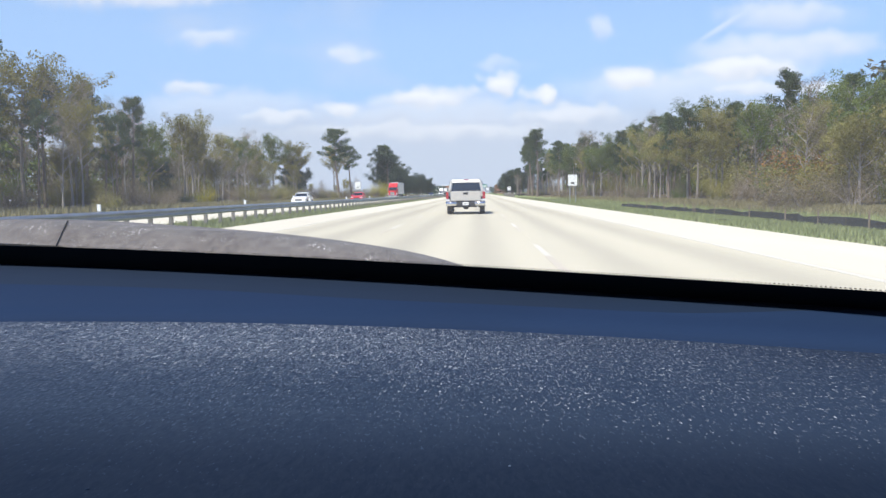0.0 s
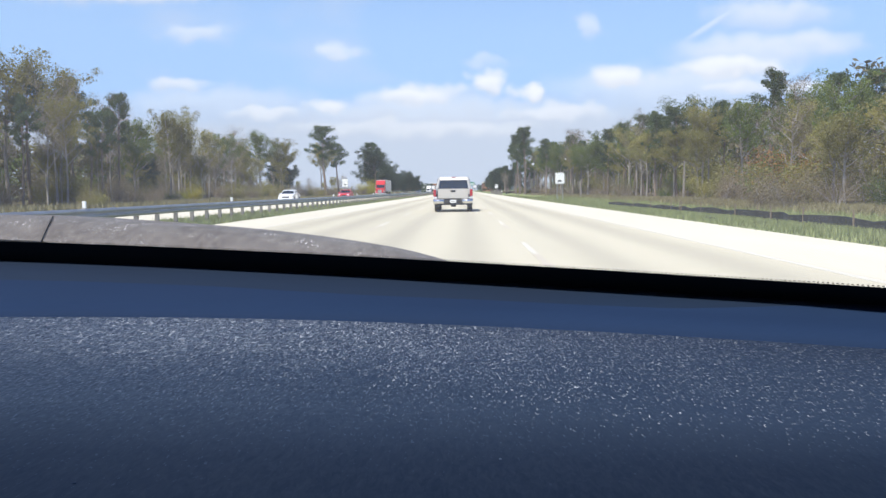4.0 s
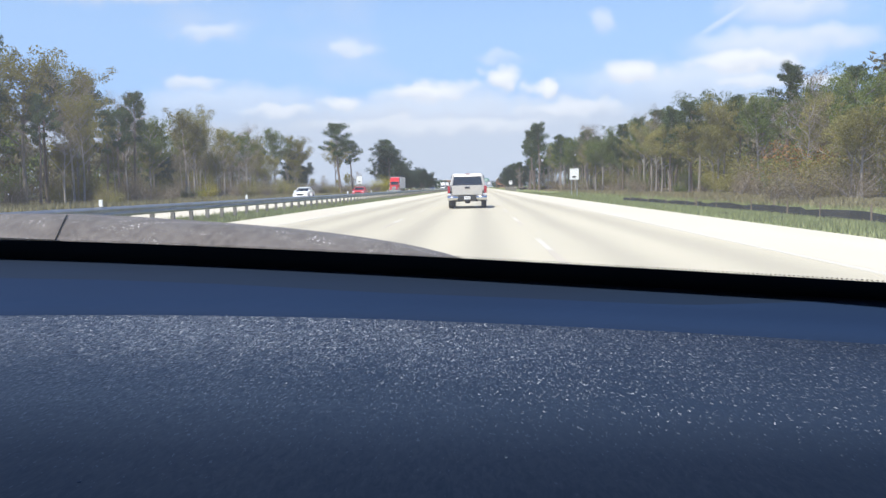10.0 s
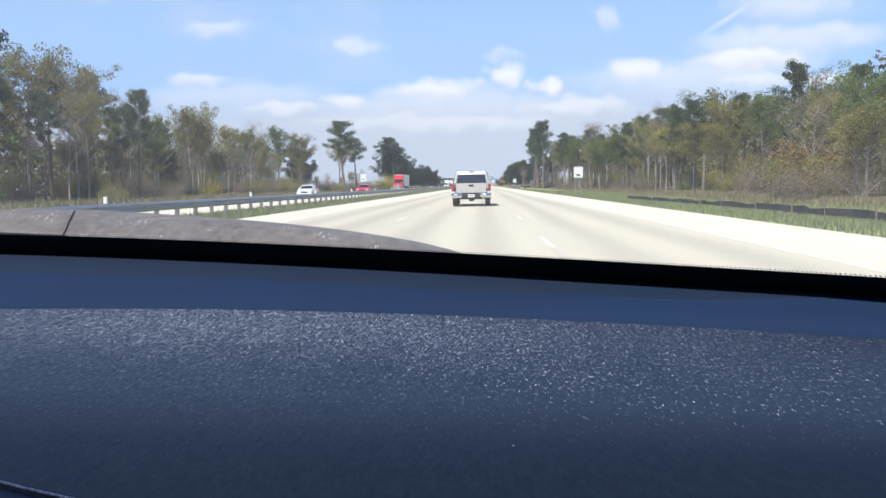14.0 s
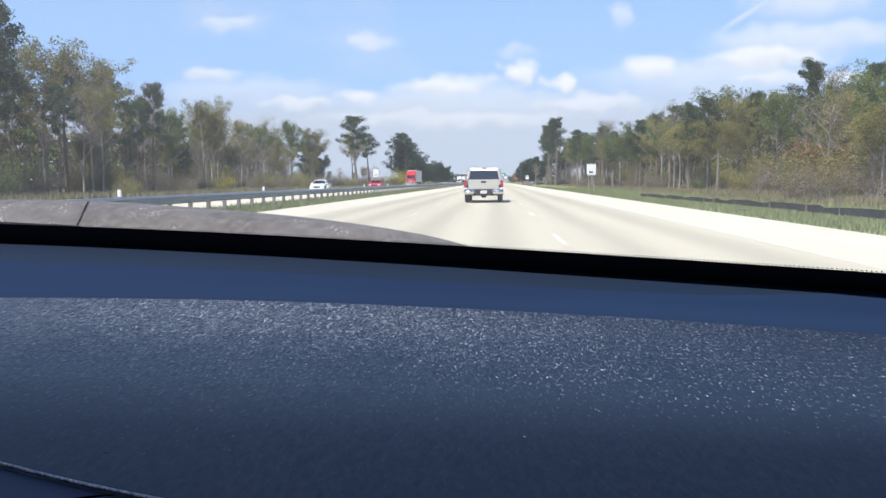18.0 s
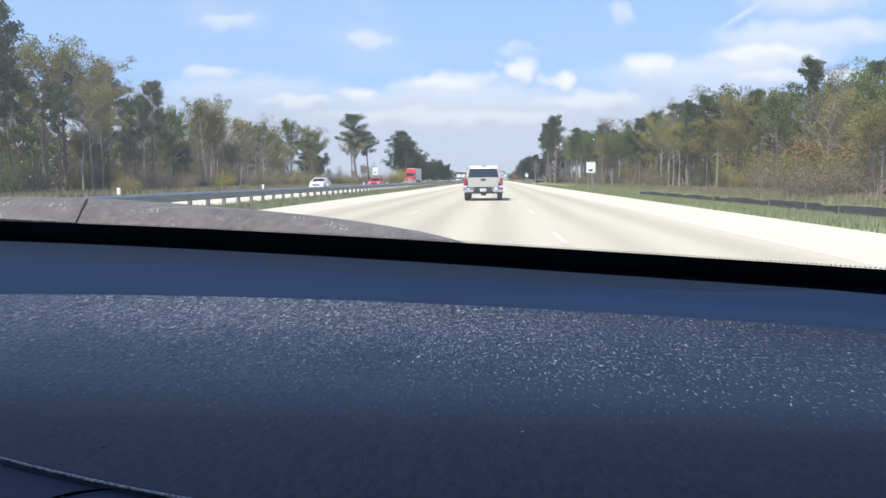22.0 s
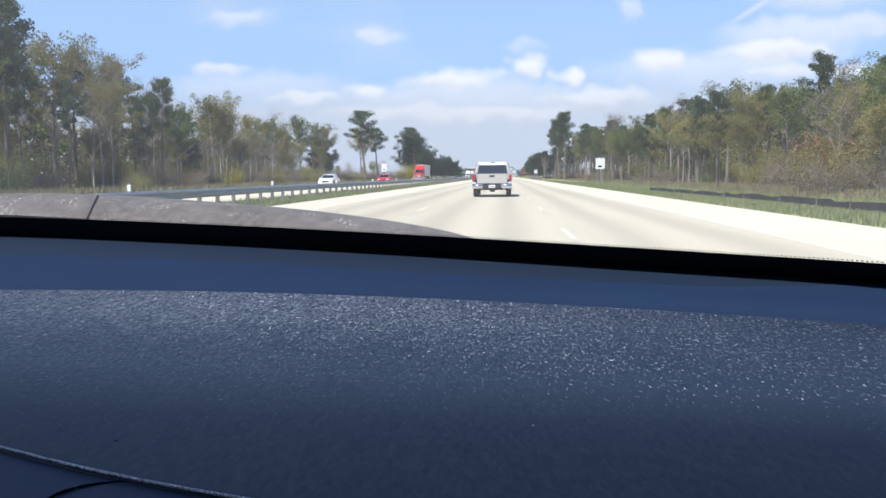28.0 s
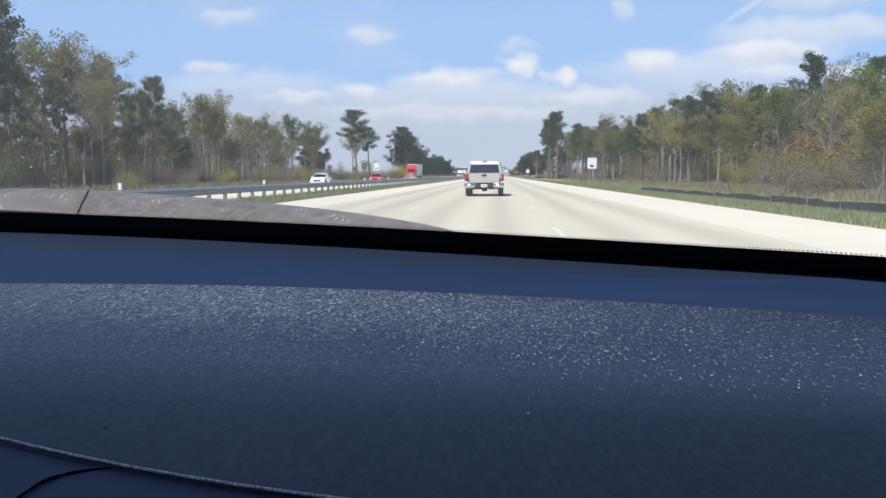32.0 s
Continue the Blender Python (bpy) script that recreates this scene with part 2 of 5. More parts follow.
    geo = N("ShaderNodeNewGeometry")
    L(vec("NORMALIZE", vec("ADD", geo.outputs["Normal"], fine)), b.inputs["Normal"])
    # painted glints: a thin bluish gloss on each steep pebble, leaning its own way
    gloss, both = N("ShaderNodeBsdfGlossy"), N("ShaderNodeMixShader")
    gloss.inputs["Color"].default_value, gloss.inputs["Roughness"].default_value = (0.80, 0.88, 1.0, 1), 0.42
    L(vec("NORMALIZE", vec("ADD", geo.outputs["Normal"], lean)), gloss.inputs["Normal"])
    # glint strength is set by place: full in front, less at the outer end
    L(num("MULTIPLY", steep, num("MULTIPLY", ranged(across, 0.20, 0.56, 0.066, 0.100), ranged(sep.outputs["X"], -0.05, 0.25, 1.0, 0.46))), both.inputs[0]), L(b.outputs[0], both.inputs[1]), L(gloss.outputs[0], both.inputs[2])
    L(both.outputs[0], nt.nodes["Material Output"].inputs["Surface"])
    return m


def clear_glass(name, tint=(0.95, 0.97, 0.97), dust=0.08):
    """A pane: light goes straight through, and a little is mirrored, more at a glancing angle."""
    m = bpy.data.materials.new(name)
    m.use_nodes = True
    nt = m.node_tree
    N, L = nt.nodes.new, nt.links.new
    tr, gl, fr, x = N("ShaderNodeBsdfTransparent"), N("ShaderNodeBsdfGlossy"), N("ShaderNodeFresnel"), N("ShaderNodeMixShader")
    tr.inputs["Color"].default_value = (*tint, 1)
    gl.inputs["Roughness"].default_value = 0.03
    fr.inputs["IOR"].default_value = 1.28
    L(fr.outputs[0], x.inputs[0]), L(tr.outputs[0], x.inputs[1]), L(gl.outputs[0], x.inputs[2])
    # a thin film of road dust on the pane
    film, y, n, r, tc = N("ShaderNodeBsdfTranslucent"), N("ShaderNodeMixShader"), N("ShaderNodeTexNoise"), N("ShaderNodeMapRange"), N("ShaderNodeTexCoord")
    film.inputs["Color"].default_value = (0.78, 0.77, 0.74, 1)
    n.inputs["Scale"].default_value, n.inputs["Detail"].default_value = 5, 4
    L(tc.outputs["Object"], n.inputs["Vector"]), L(n.outputs["Fac"], r.inputs["Value"])
    r.inputs["From Min"].default_value, r.inputs["From Max"].default_value = 0.3, 0.7
    r.inputs["To Min"].default_value, r.inputs["To Max"].default_value = dust * 0.8, dust * 1.2
    L(r.outputs[0], y.inputs[0]), L(x.outputs[0], y.inputs[1]), L(film.outputs[0], y.inputs[2])
    L(y.outputs[0], nt.nodes["Material Output"].inputs["Surface"])
    return m


def speckled_paint():
    """Warm grey metallic paint with road dust and bright dried specks."""
    m = material("dusty_paint", (0.075, 0.063, 0.054), 0.62, 0.0, second=(0.150, 0.130, 0.113), scale=130, amount=0.9, third=(0.155, 0.138, 0.125), third_scale=16, third_amount=0.5, bump=0.35, bump_scale=500, spec=0.2, stretch=(1, 0.22, 1))
    nt = m.node_tree
    N, L = nt.nodes.new, nt.links.new
    b = nt.nodes["Principled BSDF"]
    tc, v, r, x = N("ShaderNodeTexCoord"), N("ShaderNodeTexVoronoi"), N("ShaderNodeMapRange"), N("ShaderNodeMix")
    v.inputs["Scale"].default_value = 400
    wide = N("ShaderNodeVectorMath")
    wide.operation = "MULTIPLY"
    wide.inputs[1].default_value = (1, 0.25, 1)
    L(tc.outputs["Object"], wide.inputs[0]), L(wide.outputs[0], v.inputs["Vector"]), L(v.outputs["Distance"], r.inputs["Value"])
    for key, val in (("From Min", 0.30), ("From Max", 0.16), ("To Min", 0.0), ("To Max", 1.0)):
        r.inputs[key].default_value = val
    n = N("ShaderNodeTexNoise")
    n.inputs["Scale"].default_value = 26
    L(tc.outputs["Object"], n.inputs["Vector"])
    r2 = N("ShaderNodeMapRange")
    L(n.outputs["Fac"], r2.inputs["Value"])
    r2.inputs["From Min"].default_value, r2.inputs["From Max"].default_value = 0.48, 0.63
    k = N("ShaderNodeMath")
    k.operation = "MULTIPLY"
    L(r.outputs[0], k.inputs[0]), L(r2.outputs[0], k.inputs[1])
    x.data_type = "RGBA"
    old = b.inputs["Base Color"].links[0].from_socket
    L(k.outputs[0], x.inputs["Factor"]), L(old, x.inputs["A"])
    x.inputs["B"].default_value = (0.75, 0.73, 0.70, 1)
    L(x.outputs["Result"], b.inputs["Base Color"])
    return m


def worn_lanes(m, middles, half, depth):
    """Darkens the road along the wheel paths, with soft edges, as tyres polish it."""
    nt = m.node_tree
    N, L = nt.nodes.new, nt.links.new
    b = nt.nodes["Principled BSDF"]
    tc, sep, rag = N("ShaderNodeTexCoord"), N("ShaderNodeSeparateXYZ"), N("ShaderNodeTexNoise")
    L(tc.outputs["Object"], sep.inputs[0]), L(tc.outputs["Object"], rag.inputs["Vector"])
    rag.inputs["Scale"].default_value = 0.12
    wander = N("ShaderNodeMath")
    wander.operation = "MULTIPLY_ADD"
    L(rag.outputs["Fac"], wander.inputs[0]), L(sep.outputs["X"], wander.inputs[2])
    wander.inputs[1].default_value = 0.3
    total = None
    for mid in middles:
        d, r = N("ShaderNodeMath"), N("ShaderNodeMapRange")
        d.operation = "SUBTRACT"
        L(wander.outputs[0], d.inputs[0])
        d.inputs[1].default_value = mid + 0.15
        a = N("ShaderNodeMath")
        a.operation = "ABSOLUTE"
        L(d.outputs[0], a.inputs[0])
        r.interpolation_type = "SMOOTHSTEP"
        L(a.outputs[0], r.inputs["Value"])
        for key, val in (("From Min", 0.0), ("From Max", half), ("To Min", depth), ("To Max", 0.0)):
            r.inputs[key].default_value = val
        if total is None:
            total = r.outputs[0]
        else:
            t = N("ShaderNodeMath")
            t.operation = "MAXIMUM"
            L(total, t.inputs[0]), L(r.outputs[0], t.inputs[1])
            total = t.outputs[0]
    x = N("ShaderNodeMix")
    x.data_type, x.blend_type = "RGBA", "MULTIPLY"
    L(total, x.inputs["Factor"]), L(b.inputs["Base Color"].links[0].from_socket, x.inputs["A"])
    x.inputs["B"].default_value = (0.42, 0.43, 0.45, 1)
    L(x.outputs["Result"], b.inputs["Base Color"])
    return m


M = {
    "concrete": worn_lanes(material("concrete_road", (0.535, 0.485, 0.365), 0.8, second=(0.48, 0.437, 0.33), scale=1.5, third=(0.42, 0.382, 0.29), third_scale=0.25, third_amount=0.45,
                         bump=0.12, bump_scale=60, stretch=(1, 0.06, 1), spec=0.3), (2.2, 3.85, -1.6, .1, -5.4, -3.75), .75, .30),
    "shoulder": material("concrete_shoulder", (0.62, 0.565, 0.445), 0.85, second=(0.56, 0.51, 0.40), scale=1.2, third=(0.52, 0.47, 0.385), third_scale=0.3,
                         bump=0.12, bump_scale=60, stretch=(1, 0.15, 1), spec=0.3),
    "line": material("road_paint", (0.60, 0.565, 0.475), 0.6, second=(0.53, 0.485, 0.38), scale=6),
    "line_black": material("contrast_paint", (0.46, 0.41, 0.33), 0.8, second=(0.54, 0.475, 0.375), scale=6),
    "grass": material("grass_ground", (0.165, 0.205, 0.080), 0.95, second=(0.20, 0.225, 0.095), scale=0.9, third=(0.245, 0.235, 0.13), third_scale=0.12, third_amount=0.6, bump=0.6, bump_scale=9, spec=0.1),
    "litter": material("leaf_litter", (0.15, 0.115, 0.07), 0.95, second=(0.10, 0.085, 0.05), scale=0.8, third=(0.12, 0.13, 0.05), third_scale=0.1, bump=0.8, bump_scale=6, spec=0.1),
    "blade": material("grass_blade", (0.235, 0.268, 0.120), 0.7, second=(0.30, 0.300, 0.150), scale=0.6, island=0.35, translucent=0.25, spec=0.2),
    "dry": material("dry_grass", (0.27, 0.235, 0.135), 0.8, second=(0.18, 0.175, 0.085), scale=0.5, island=0.35, translucent=0.2, spec=0.2),
    "steel": material("galvanised_steel", (0.42, 0.44, 0.46), 0.45, 0.75, second=(0.30, 0.32, 0.34), scale=3, third=(0.24, 0.23, 0.22), third_scale=0.7, bump=0.05),
    "post": material("weathered_post", (0.19, 0.175, 0.155), 0.85, 0.0, second=(0.13, 0.12, 0.105), scale=5, random_=0.2),
    "reflector": material("reflector_white", (0.85, 0.85, 0.83), 0.3, second=(0.7, 0.7, 0.68), scale=20),
    "speck": material("dried_speck", (0.85, 0.85, 0.83), 0.7, second=(0.7, 0.7, 0.68), scale=200, translucent=0.75),
    "bark_pine": material("pine_bark", (0.20, 0.155, 0.125), 0.9, second=(0.11, 0.085, 0.068), scale=5, bump=0.8, bump_scale=14, random_=0.3, stretch=(1, 1, .3)),
    "bark_grey": material("grey_bark", (0.34, 0.305, 0.265), 0.9, second=(0.19, 0.165, 0.14), scale=4, bump=0.6, bump_scale=16, random_=0.3, stretch=(1, 1, .3)),
    "needle": material("pine_needles", (0.068, 0.100, 0.046), 0.7, second=(0.106, 0.130, 0.054), scale=0.7, island=0.22, random_=0.25, translucent=0.3, spec=0.1),
    "dark_leaf": material("evergreen_leaves", (0.045, 0.066, 0.042), 0.7, second=(0.062, 0.084, 0.052), scale=0.7, island=0.4, random_=0.2, translucent=0.2, spec=0.3),
    "spring_leaf": material("spring_leaves", (0.235, 0.225, 0.072), 0.7, second=(0.275, 0.220, 0.085), scale=0.5, island=0.2, random_=0.3, translucent=0.35, spec=0.1),
    "green_leaf": material("green_leaves", (0.108, 0.148, 0.040), 0.65, second=(0.165, 0.178, 0.052), scale=0.5, island=0.2, random_=0.25, translucent=0.3, spec=0.1),
    "bud": material("twig_buds", (0.21, 0.17, 0.115), 0.85, second=(0.165, 0.135, 0.085), scale=0.5, island=0.15, random_=0.3, translucent=0.2, spec=0.15),
    "depth": material("wood_depth", (0.145, 0.13, 0.08), 0.9, second=(0.10, 0.105, 0.06), scale=0.15, third=(0.13, 0.105, 0.075), third_scale=0.06, island=0.15, translucent=0.2, spec=0.05),
    "russet": material("russet_leaves", (0.29, 0.135, 0.055), 0.75, second=(0.24, 0.18, 0.06), scale=0.6, island=0.3, translucent=0.3, spec=0.2),
    "yellow": material("yellow_leaves", (0.36, 0.31, 0.045), 0.7, second=(0.24, 0.26, 0.05), scale=0.6, island=0.3, translucent=0.35, spec=0.2),
    "black_cloth": material("silt_fabric", (0.022, 0.022, 0.024), 0.8, second=(0.05, 0.048, 0.045), scale=4, bump=0.4),
    "sign_white": material("sign_face", (0.80, 0.80, 0.79), 0.4, second=(0.74, 0.74, 0.73), scale=3),
    "sign_black": material("sign_ink", (0.02, 0.02, 0.02), 0.5),
    "sign_green": material("sign_green", (0.01, 0.19, 0.13), 0.4, second=(0.012, 0.16, 0.11), scale=2),
    "sign_blue": material("sign_blue", (0.03, 0.10, 0.42), 0.4, second=(0.03, 0.08, 0.36), scale=2),
    "sign_red": material("sign_red", (0.55, 0.03, 0.035), 0.4, second=(0.48, 0.03, 0.035), scale=2),
    "orange": material("poster_orange", (0.80, 0.22, 0.03), 0.5, second=(0.70, 0.18, 0.03), scale=1),
    "poster_yellow": material("poster_yellow", (0.80, 0.55, 0.05), 0.5, second=(0.72, 0.48, 0.05), scale=1),
    "poster_red": material("poster_red", (0.60, 0.03, 0.06), 0.5, second=(0.5, 0.03, 0.05), scale=1),
    "poster_tan": material("poster_tan", (0.50, 0.30, 0.15), 0.5, second=(0.42, 0.25, 0.13), scale=1),
    "timber": material("timber_pole", (0.22, 0.17, 0.125), 0.9, second=(0.15, 0.115, 0.085), scale=4, bump=0.4),
    "tower_white": material("tower_paint", (0.82, 0.82, 0.80), 0.45, second=(0.74, 0.73, 0.70), scale=0.4),
    "silver": material("silver_paint", (0.56, 0.525, 0.47), 0.32, 0.3, second=(0.51, 0.48, 0.43), scale=1.5, coat=0.6),
    "white_paint": material("white_paint", (0.80, 0.80, 0.79), 0.3, second=(0.72, 0.72, 0.70), scale=1.5, coat=0.5),
    "red_paint": material("red_paint", (0.55, 0.025, 0.02), 0.3, second=(0.45, 0.02, 0.02), scale=1.5, coat=0.5),
    "blue_paint": material("dark_blue_paint", (0.03, 0.045, 0.09), 0.3, second=(0.025, 0.035, 0.07), scale=1.5, coat=0.5),
    "chrome": material("chrome", (0.72, 0.72, 0.72), 0.16, 0.95, second=(0.62, 0.62, 0.62), scale=3),
    "dark_glass": material("tinted_glass", (0.012, 0.018, 0.026), 0.05, second=(0.016, 0.022, 0.03), scale=2, spec=0.8),
    "tail_red": material("tail_lens", (0.36, 0.018, 0.028), 0.22, second=(0.28, 0.015, 0.02), scale=6, coat=0.6),
    "lamp_clear": material("lamp_lens", (0.75, 0.76, 0.78), 0.12, second=(0.6, 0.6, 0.62), scale=9, coat=0.6),
    "rubber": material("tyre_rubber", (0.022, 0.022, 0.022), 0.85, second=(0.035, 0.034, 0.033), scale=9, bump=0.3),
    "black_trim": material("black_trim", (0.018, 0.018, 0.019), 0.6, second=(0.03, 0.03, 0.03), scale=7),
    "rim": material("alloy_rim", (0.55, 0.55, 0.55), 0.3, 0.8, second=(0.42, 0.42, 0.42), scale=8),
    "trailer": material("trailer_panel", (0.72, 0.72, 0.71), 0.45, second=(0.62, 0.62, 0.61), scale=0.8, third=(0.55, 0.54, 0.52), third_scale=0.3),
    "brick": material("far_brick", (0.32, 0.16, 0.10), 0.85, second=(0.26, 0.13, 0.09), scale=0.8),
    "stucco": material("far_stucco", (0.70, 0.67, 0.60), 0.85, second=(0.62, 0.59, 0.53), scale=0.5),
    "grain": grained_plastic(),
    "dash_smooth": material("dash_smooth", (0.0116, 0.0244, 0.058), 0.8, second=(0.0104, 0.0220, 0.051), scale=6, third=(0.0116, 0.0212, 0.048), third_scale=2.5, bump=0.06, bump_scale=700, spec=0.05),
    "dash_strip": material("dash_strip", (0.0070, 0.0164, 0.037), 0.85, second=(0.0092, 0.0168, 0.034), scale=6, third=(0.008, 0.015, 0.030), third_scale=2.5, bump=0.08, bump_scale=600, spec=0.15),
    "dash_low": material("dash_lower", (0.008, 0.020, 0.050), 0.6, second=(0.009, 0.022, 0.055), scale=10, bump=0.08, bump_scale=500),
    "piping": material("light_piping", (0.85, 0.85, 0.84), 0.5, second=(0.12, 0.12, 0.14), scale=1300, detail=2, amount=0.9, bump=0.5, bump_scale=1300),
    "frit": material("black_ceramic", (0.0050, 0.0085, 0.0125), 0.85, second=(0.005, 0.008, 0.012), scale=20, spec=0.10),
    "gap": material("panel_gap", (0.004, 0.004, 0.005), 0.9, spec=0.05),
    "hood": speckled_paint(),
    "car_paint": material("warm_grey_paint", (0.11, 0.10, 0.098), 0.34, 0.4, second=(0.14, 0.128, 0.122), scale=3, coat=0.4),
    "headliner": material("roof_lining", (0.26, 0.26, 0.265), 0.95, second=(0.22, 0.22, 0.225), scale=40, bump=0.2),
    "pane": clear_glass("windscreen_glass"),
    "tinted_pane": clear_glass("tinted_side_glass", (0.30, 0.32, 0.32), 0.03),
}


# ---- mesh helpers ----
def mesh_of(name, verts, faces, mat, smooth=False):
    me = bpy.data.meshes.new(name)
    me.from_pydata([tuple(v) for v in verts], [], [tuple(f) for f in faces])
    me.materials.append(M[mat])
    if smooth:
        me.shade_smooth()
    me.update()
    return me


def part(name, bm, mat, parent=None, label="", smooth=False, at=None):
    """One mesh object out of a bmesh or a mesh, under its thing."""
    if isinstance(bm, bmesh.types.BMesh):
        bmesh.ops.recalc_face_normals(bm, faces=bm.faces)
        me = bpy.data.meshes.new(name)
        bm.to_mesh(me)
        bm.free()
        me.materials.append(M[mat])
        if smooth:
            me.shade_smooth()
    else:
        me = bm
    ob = new(name, me)
    if parent:
        ob.parent = parent
    if at:
        ob.location = at
    return tagged(ob, label)


def thing(name, label, category, group="", kind="", at=(0, 0, 0), turn=0.0):
    ob = new(name)
    ob.matrix_basis = pose(*at, 0, 0, turn)
    return tagged(ob, label, category, group, kind)


def box(x0, x1, y0, y1, z0, z1, bevel=0.0, bm=None):
    bm = bm or bmesh.new()
    r = bmesh.ops.create_cube(bm, size=1)
    vs = r["verts"]
    for v in vs:
        v.co = Vector((x0 + (v.co.x + .5) * (x1 - x0), y0 + (v.co.y + .5) * (y1 - y0), z0 + (v.co.z + .5) * (z1 - z0)))
    if bevel:
        es = list({e for v in vs for e in v.link_edges})
        bmesh.ops.bevel(bm, geom=es, offset=bevel, segments=2, affect="EDGES", profile=0.6)
    return bm


def prism(poly, x0, x1, bevel=0.0, lean=None, bm=None):
    """A side outline in (y, z), drawn out from x0 to x1. lean(z): what share of the half width is kept at the height z."""
    bm = bm or bmesh.new()
    mid, half = (x0 + x1) / 2, (x1 - x0) / 2
    rings = []
    for s in (-1, 1):
        rings.append([bm.verts.new((mid + s * half * (lean(z) if lean else 1), y, z)) for y, z in poly])
    n = len(poly)
    fs = [bm.faces.new(rings[0][::-1]), bm.faces.new(rings[1])]
    for i in range(n):
        fs.append(bm.faces.new((rings[0][i], rings[0][(i + 1) % n], rings[1][(i + 1) % n], rings[1][i])))
    if bevel:
        es = list({e for f in fs[:2] for e in f.edges})
        bmesh.ops.bevel(bm, geom=es, offset=bevel, segments=3, affect="EDGES", profile=0.5)
    return bm


def lathe(profile, seg=20, axis="z", centre=(0, 0, 0), bm=None):
    """A turned shape: (radius, along) pairs round an axis through centre."""
    bm = bm or bmesh.new()
    c = Vector(centre)
    rings = []
    for r, a in profile:
        ring = []
        for i in range(seg):
            t = 2 * math.pi * i / seg
            p = {"z": (r * math.cos(t), r * math.sin(t), a), "x": (a, r * math.cos(t), r * math.sin(t)), "y": (r * math.cos(t), a, r * math.sin(t))}[axis]
            ring.append(bm.verts.new(c + Vector(p)))
        rings.append(ring)
    for a, b in zip(rings, rings[1:]):
        for i in range(seg):
            bm.faces.new((a[i], a[(i + 1) % seg], b[(i + 1) % seg], b[i]))
    bm.faces.new(rings[0][::-1]), bm.faces.new(rings[-1])
    return bm


def tube_data(points, radii, seg=6):
    """Vertices and faces of a tapered tube along points."""
    pts = [Vector(p) for p in points]
    verts, faces = [], []
    for k, p in enumerate(pts):
        d = (pts[min(k + 1, len(pts) - 1)] - pts[max(k - 1, 0)]).normalized()
        a = d.orthogonal().normalized()
        if abs(d.z) > 0.5:
            a = (Vector((1, 0, 0)) - d * d.x).normalized()
        b = d.cross(a)
        for i in range(seg):
            t = 2 * math.pi * i / seg
            verts.append(p + (a * math.cos(t) + b * math.sin(t)) * radii[k])
    for k in range(len(pts) - 1):
        for i in range(seg):
            j = (i + 1) % seg
            faces.append((k * seg + i, k * seg + j, (k + 1) * seg + j, (k + 1) * seg + i))
    return verts, faces


def merged(chunks):
    verts, faces = [], []
    for v, f in chunks:
        o = len(verts)
        verts += list(v)
        faces += [tuple(i + o for i in q) for q in f]
    return verts, faces


def sheet(name, xs, ys, height, mat, kind="structure", label="", category="", smooth=True):
    """A grid over xs and ys lifted to height(x, y)."""
    verts = [(x, y, height(x, y)) for y in ys for x in xs]
    n = len(xs)
    faces = [(j * n + i, j * n + i + 1, (j + 1) * n + i + 1, (j + 1) * n + i) for j in range(len(ys) - 1) for i in range(n - 1)]
    return tagged(new(name, mesh_of(name, verts, faces, mat, smooth)), label, category, "", kind)


# ---- ground and roads ----
LANE_L, LANE_R, EDGE_R, EDGE_L = -2.75, 1.2, 4.85, -6.5
ROAD_L, ROAD_R = -9.0, 7.5
FAR_R, FAR_L = -13.0, -27.5
BACK, AHEAD = -520.0, 1500.0


def ground_z(x, y):
    """The lie of the land beside the two roads, which stand a hand higher."""
    if ROAD_L - .3 < x < ROAD_R + .3 or FAR_L - .3 < x < FAR_R + .3:
        return -0.12
    if FAR_R <= x <= ROAD_L:
        return -0.05 - 0.06 * math.sin((x - FAR_R) / (ROAD_L - FAR_R) * math.pi)
    d = x - ROAD_R if x > 0 else FAR_L - x
    dip = -0.04 - 0.45 * math.exp(-((d - 6.5) / 3.5) ** 2)
    roll = 0.18 * noise.noise(Vector((x * .05, y * .03, 0))) * min(1, max(0, d) / 8)
    return dip + roll + (0.4 * min(1, max(0, d - 14) / 20))


GX = [-3200, -1400, -600, -260, -120, -80, -60, -48, -42, -38, -34.5, -32, -30, -28.4, -27.85, -27.75, -20, -12.75, -12.65, -12, -11, -10, -9.35, -9.25, 0,
      7.75, 7.85, 8.6, 10, 11, 12, 13, 14, 15.2, 16.5, 18, 20, 23, 27, 32, 40, 55, 80, 130, 300, 700, 1500, 3200]
GY = [-3000, -1500, -800, *range(-520, 0, 20), *range(0, 160, 4), *range(160, 400, 10), *range(400, 1000, 40), 1200, 1500, 2200, 3400, 4800]
ground = sheet("ground", GX, GY, ground_z, "grass", label="mown green verge and rough ground beside the highway", category="ground")

# bare leaf-strewn floor under the woods, a hand above the grass
for nm, xs in (("woodland_floor", [-130, -90, -66, -52, -44, -39, -36]), ("woodland_floor", [17.5, 19, 21, 24, 28, 34, 45, 70, 110])):
    sheet(nm, xs, list(range(-40, 700, 8)), lambda x, y: ground_z(x, y) + 0.05 + 0.05 * noise.noise(Vector((x * .4, y * .4, 3))), "litter",
          label="brown leaf litter under the roadside woods", category="ground")


def slab(name, x0, x1, z, mat, label, category, y0=BACK, y1=AHEAD):
    bm = box(x0, x1, y0, y1, z - 0.3, z)
    return tagged(part(name, bm, mat), label, category, "", "structure")


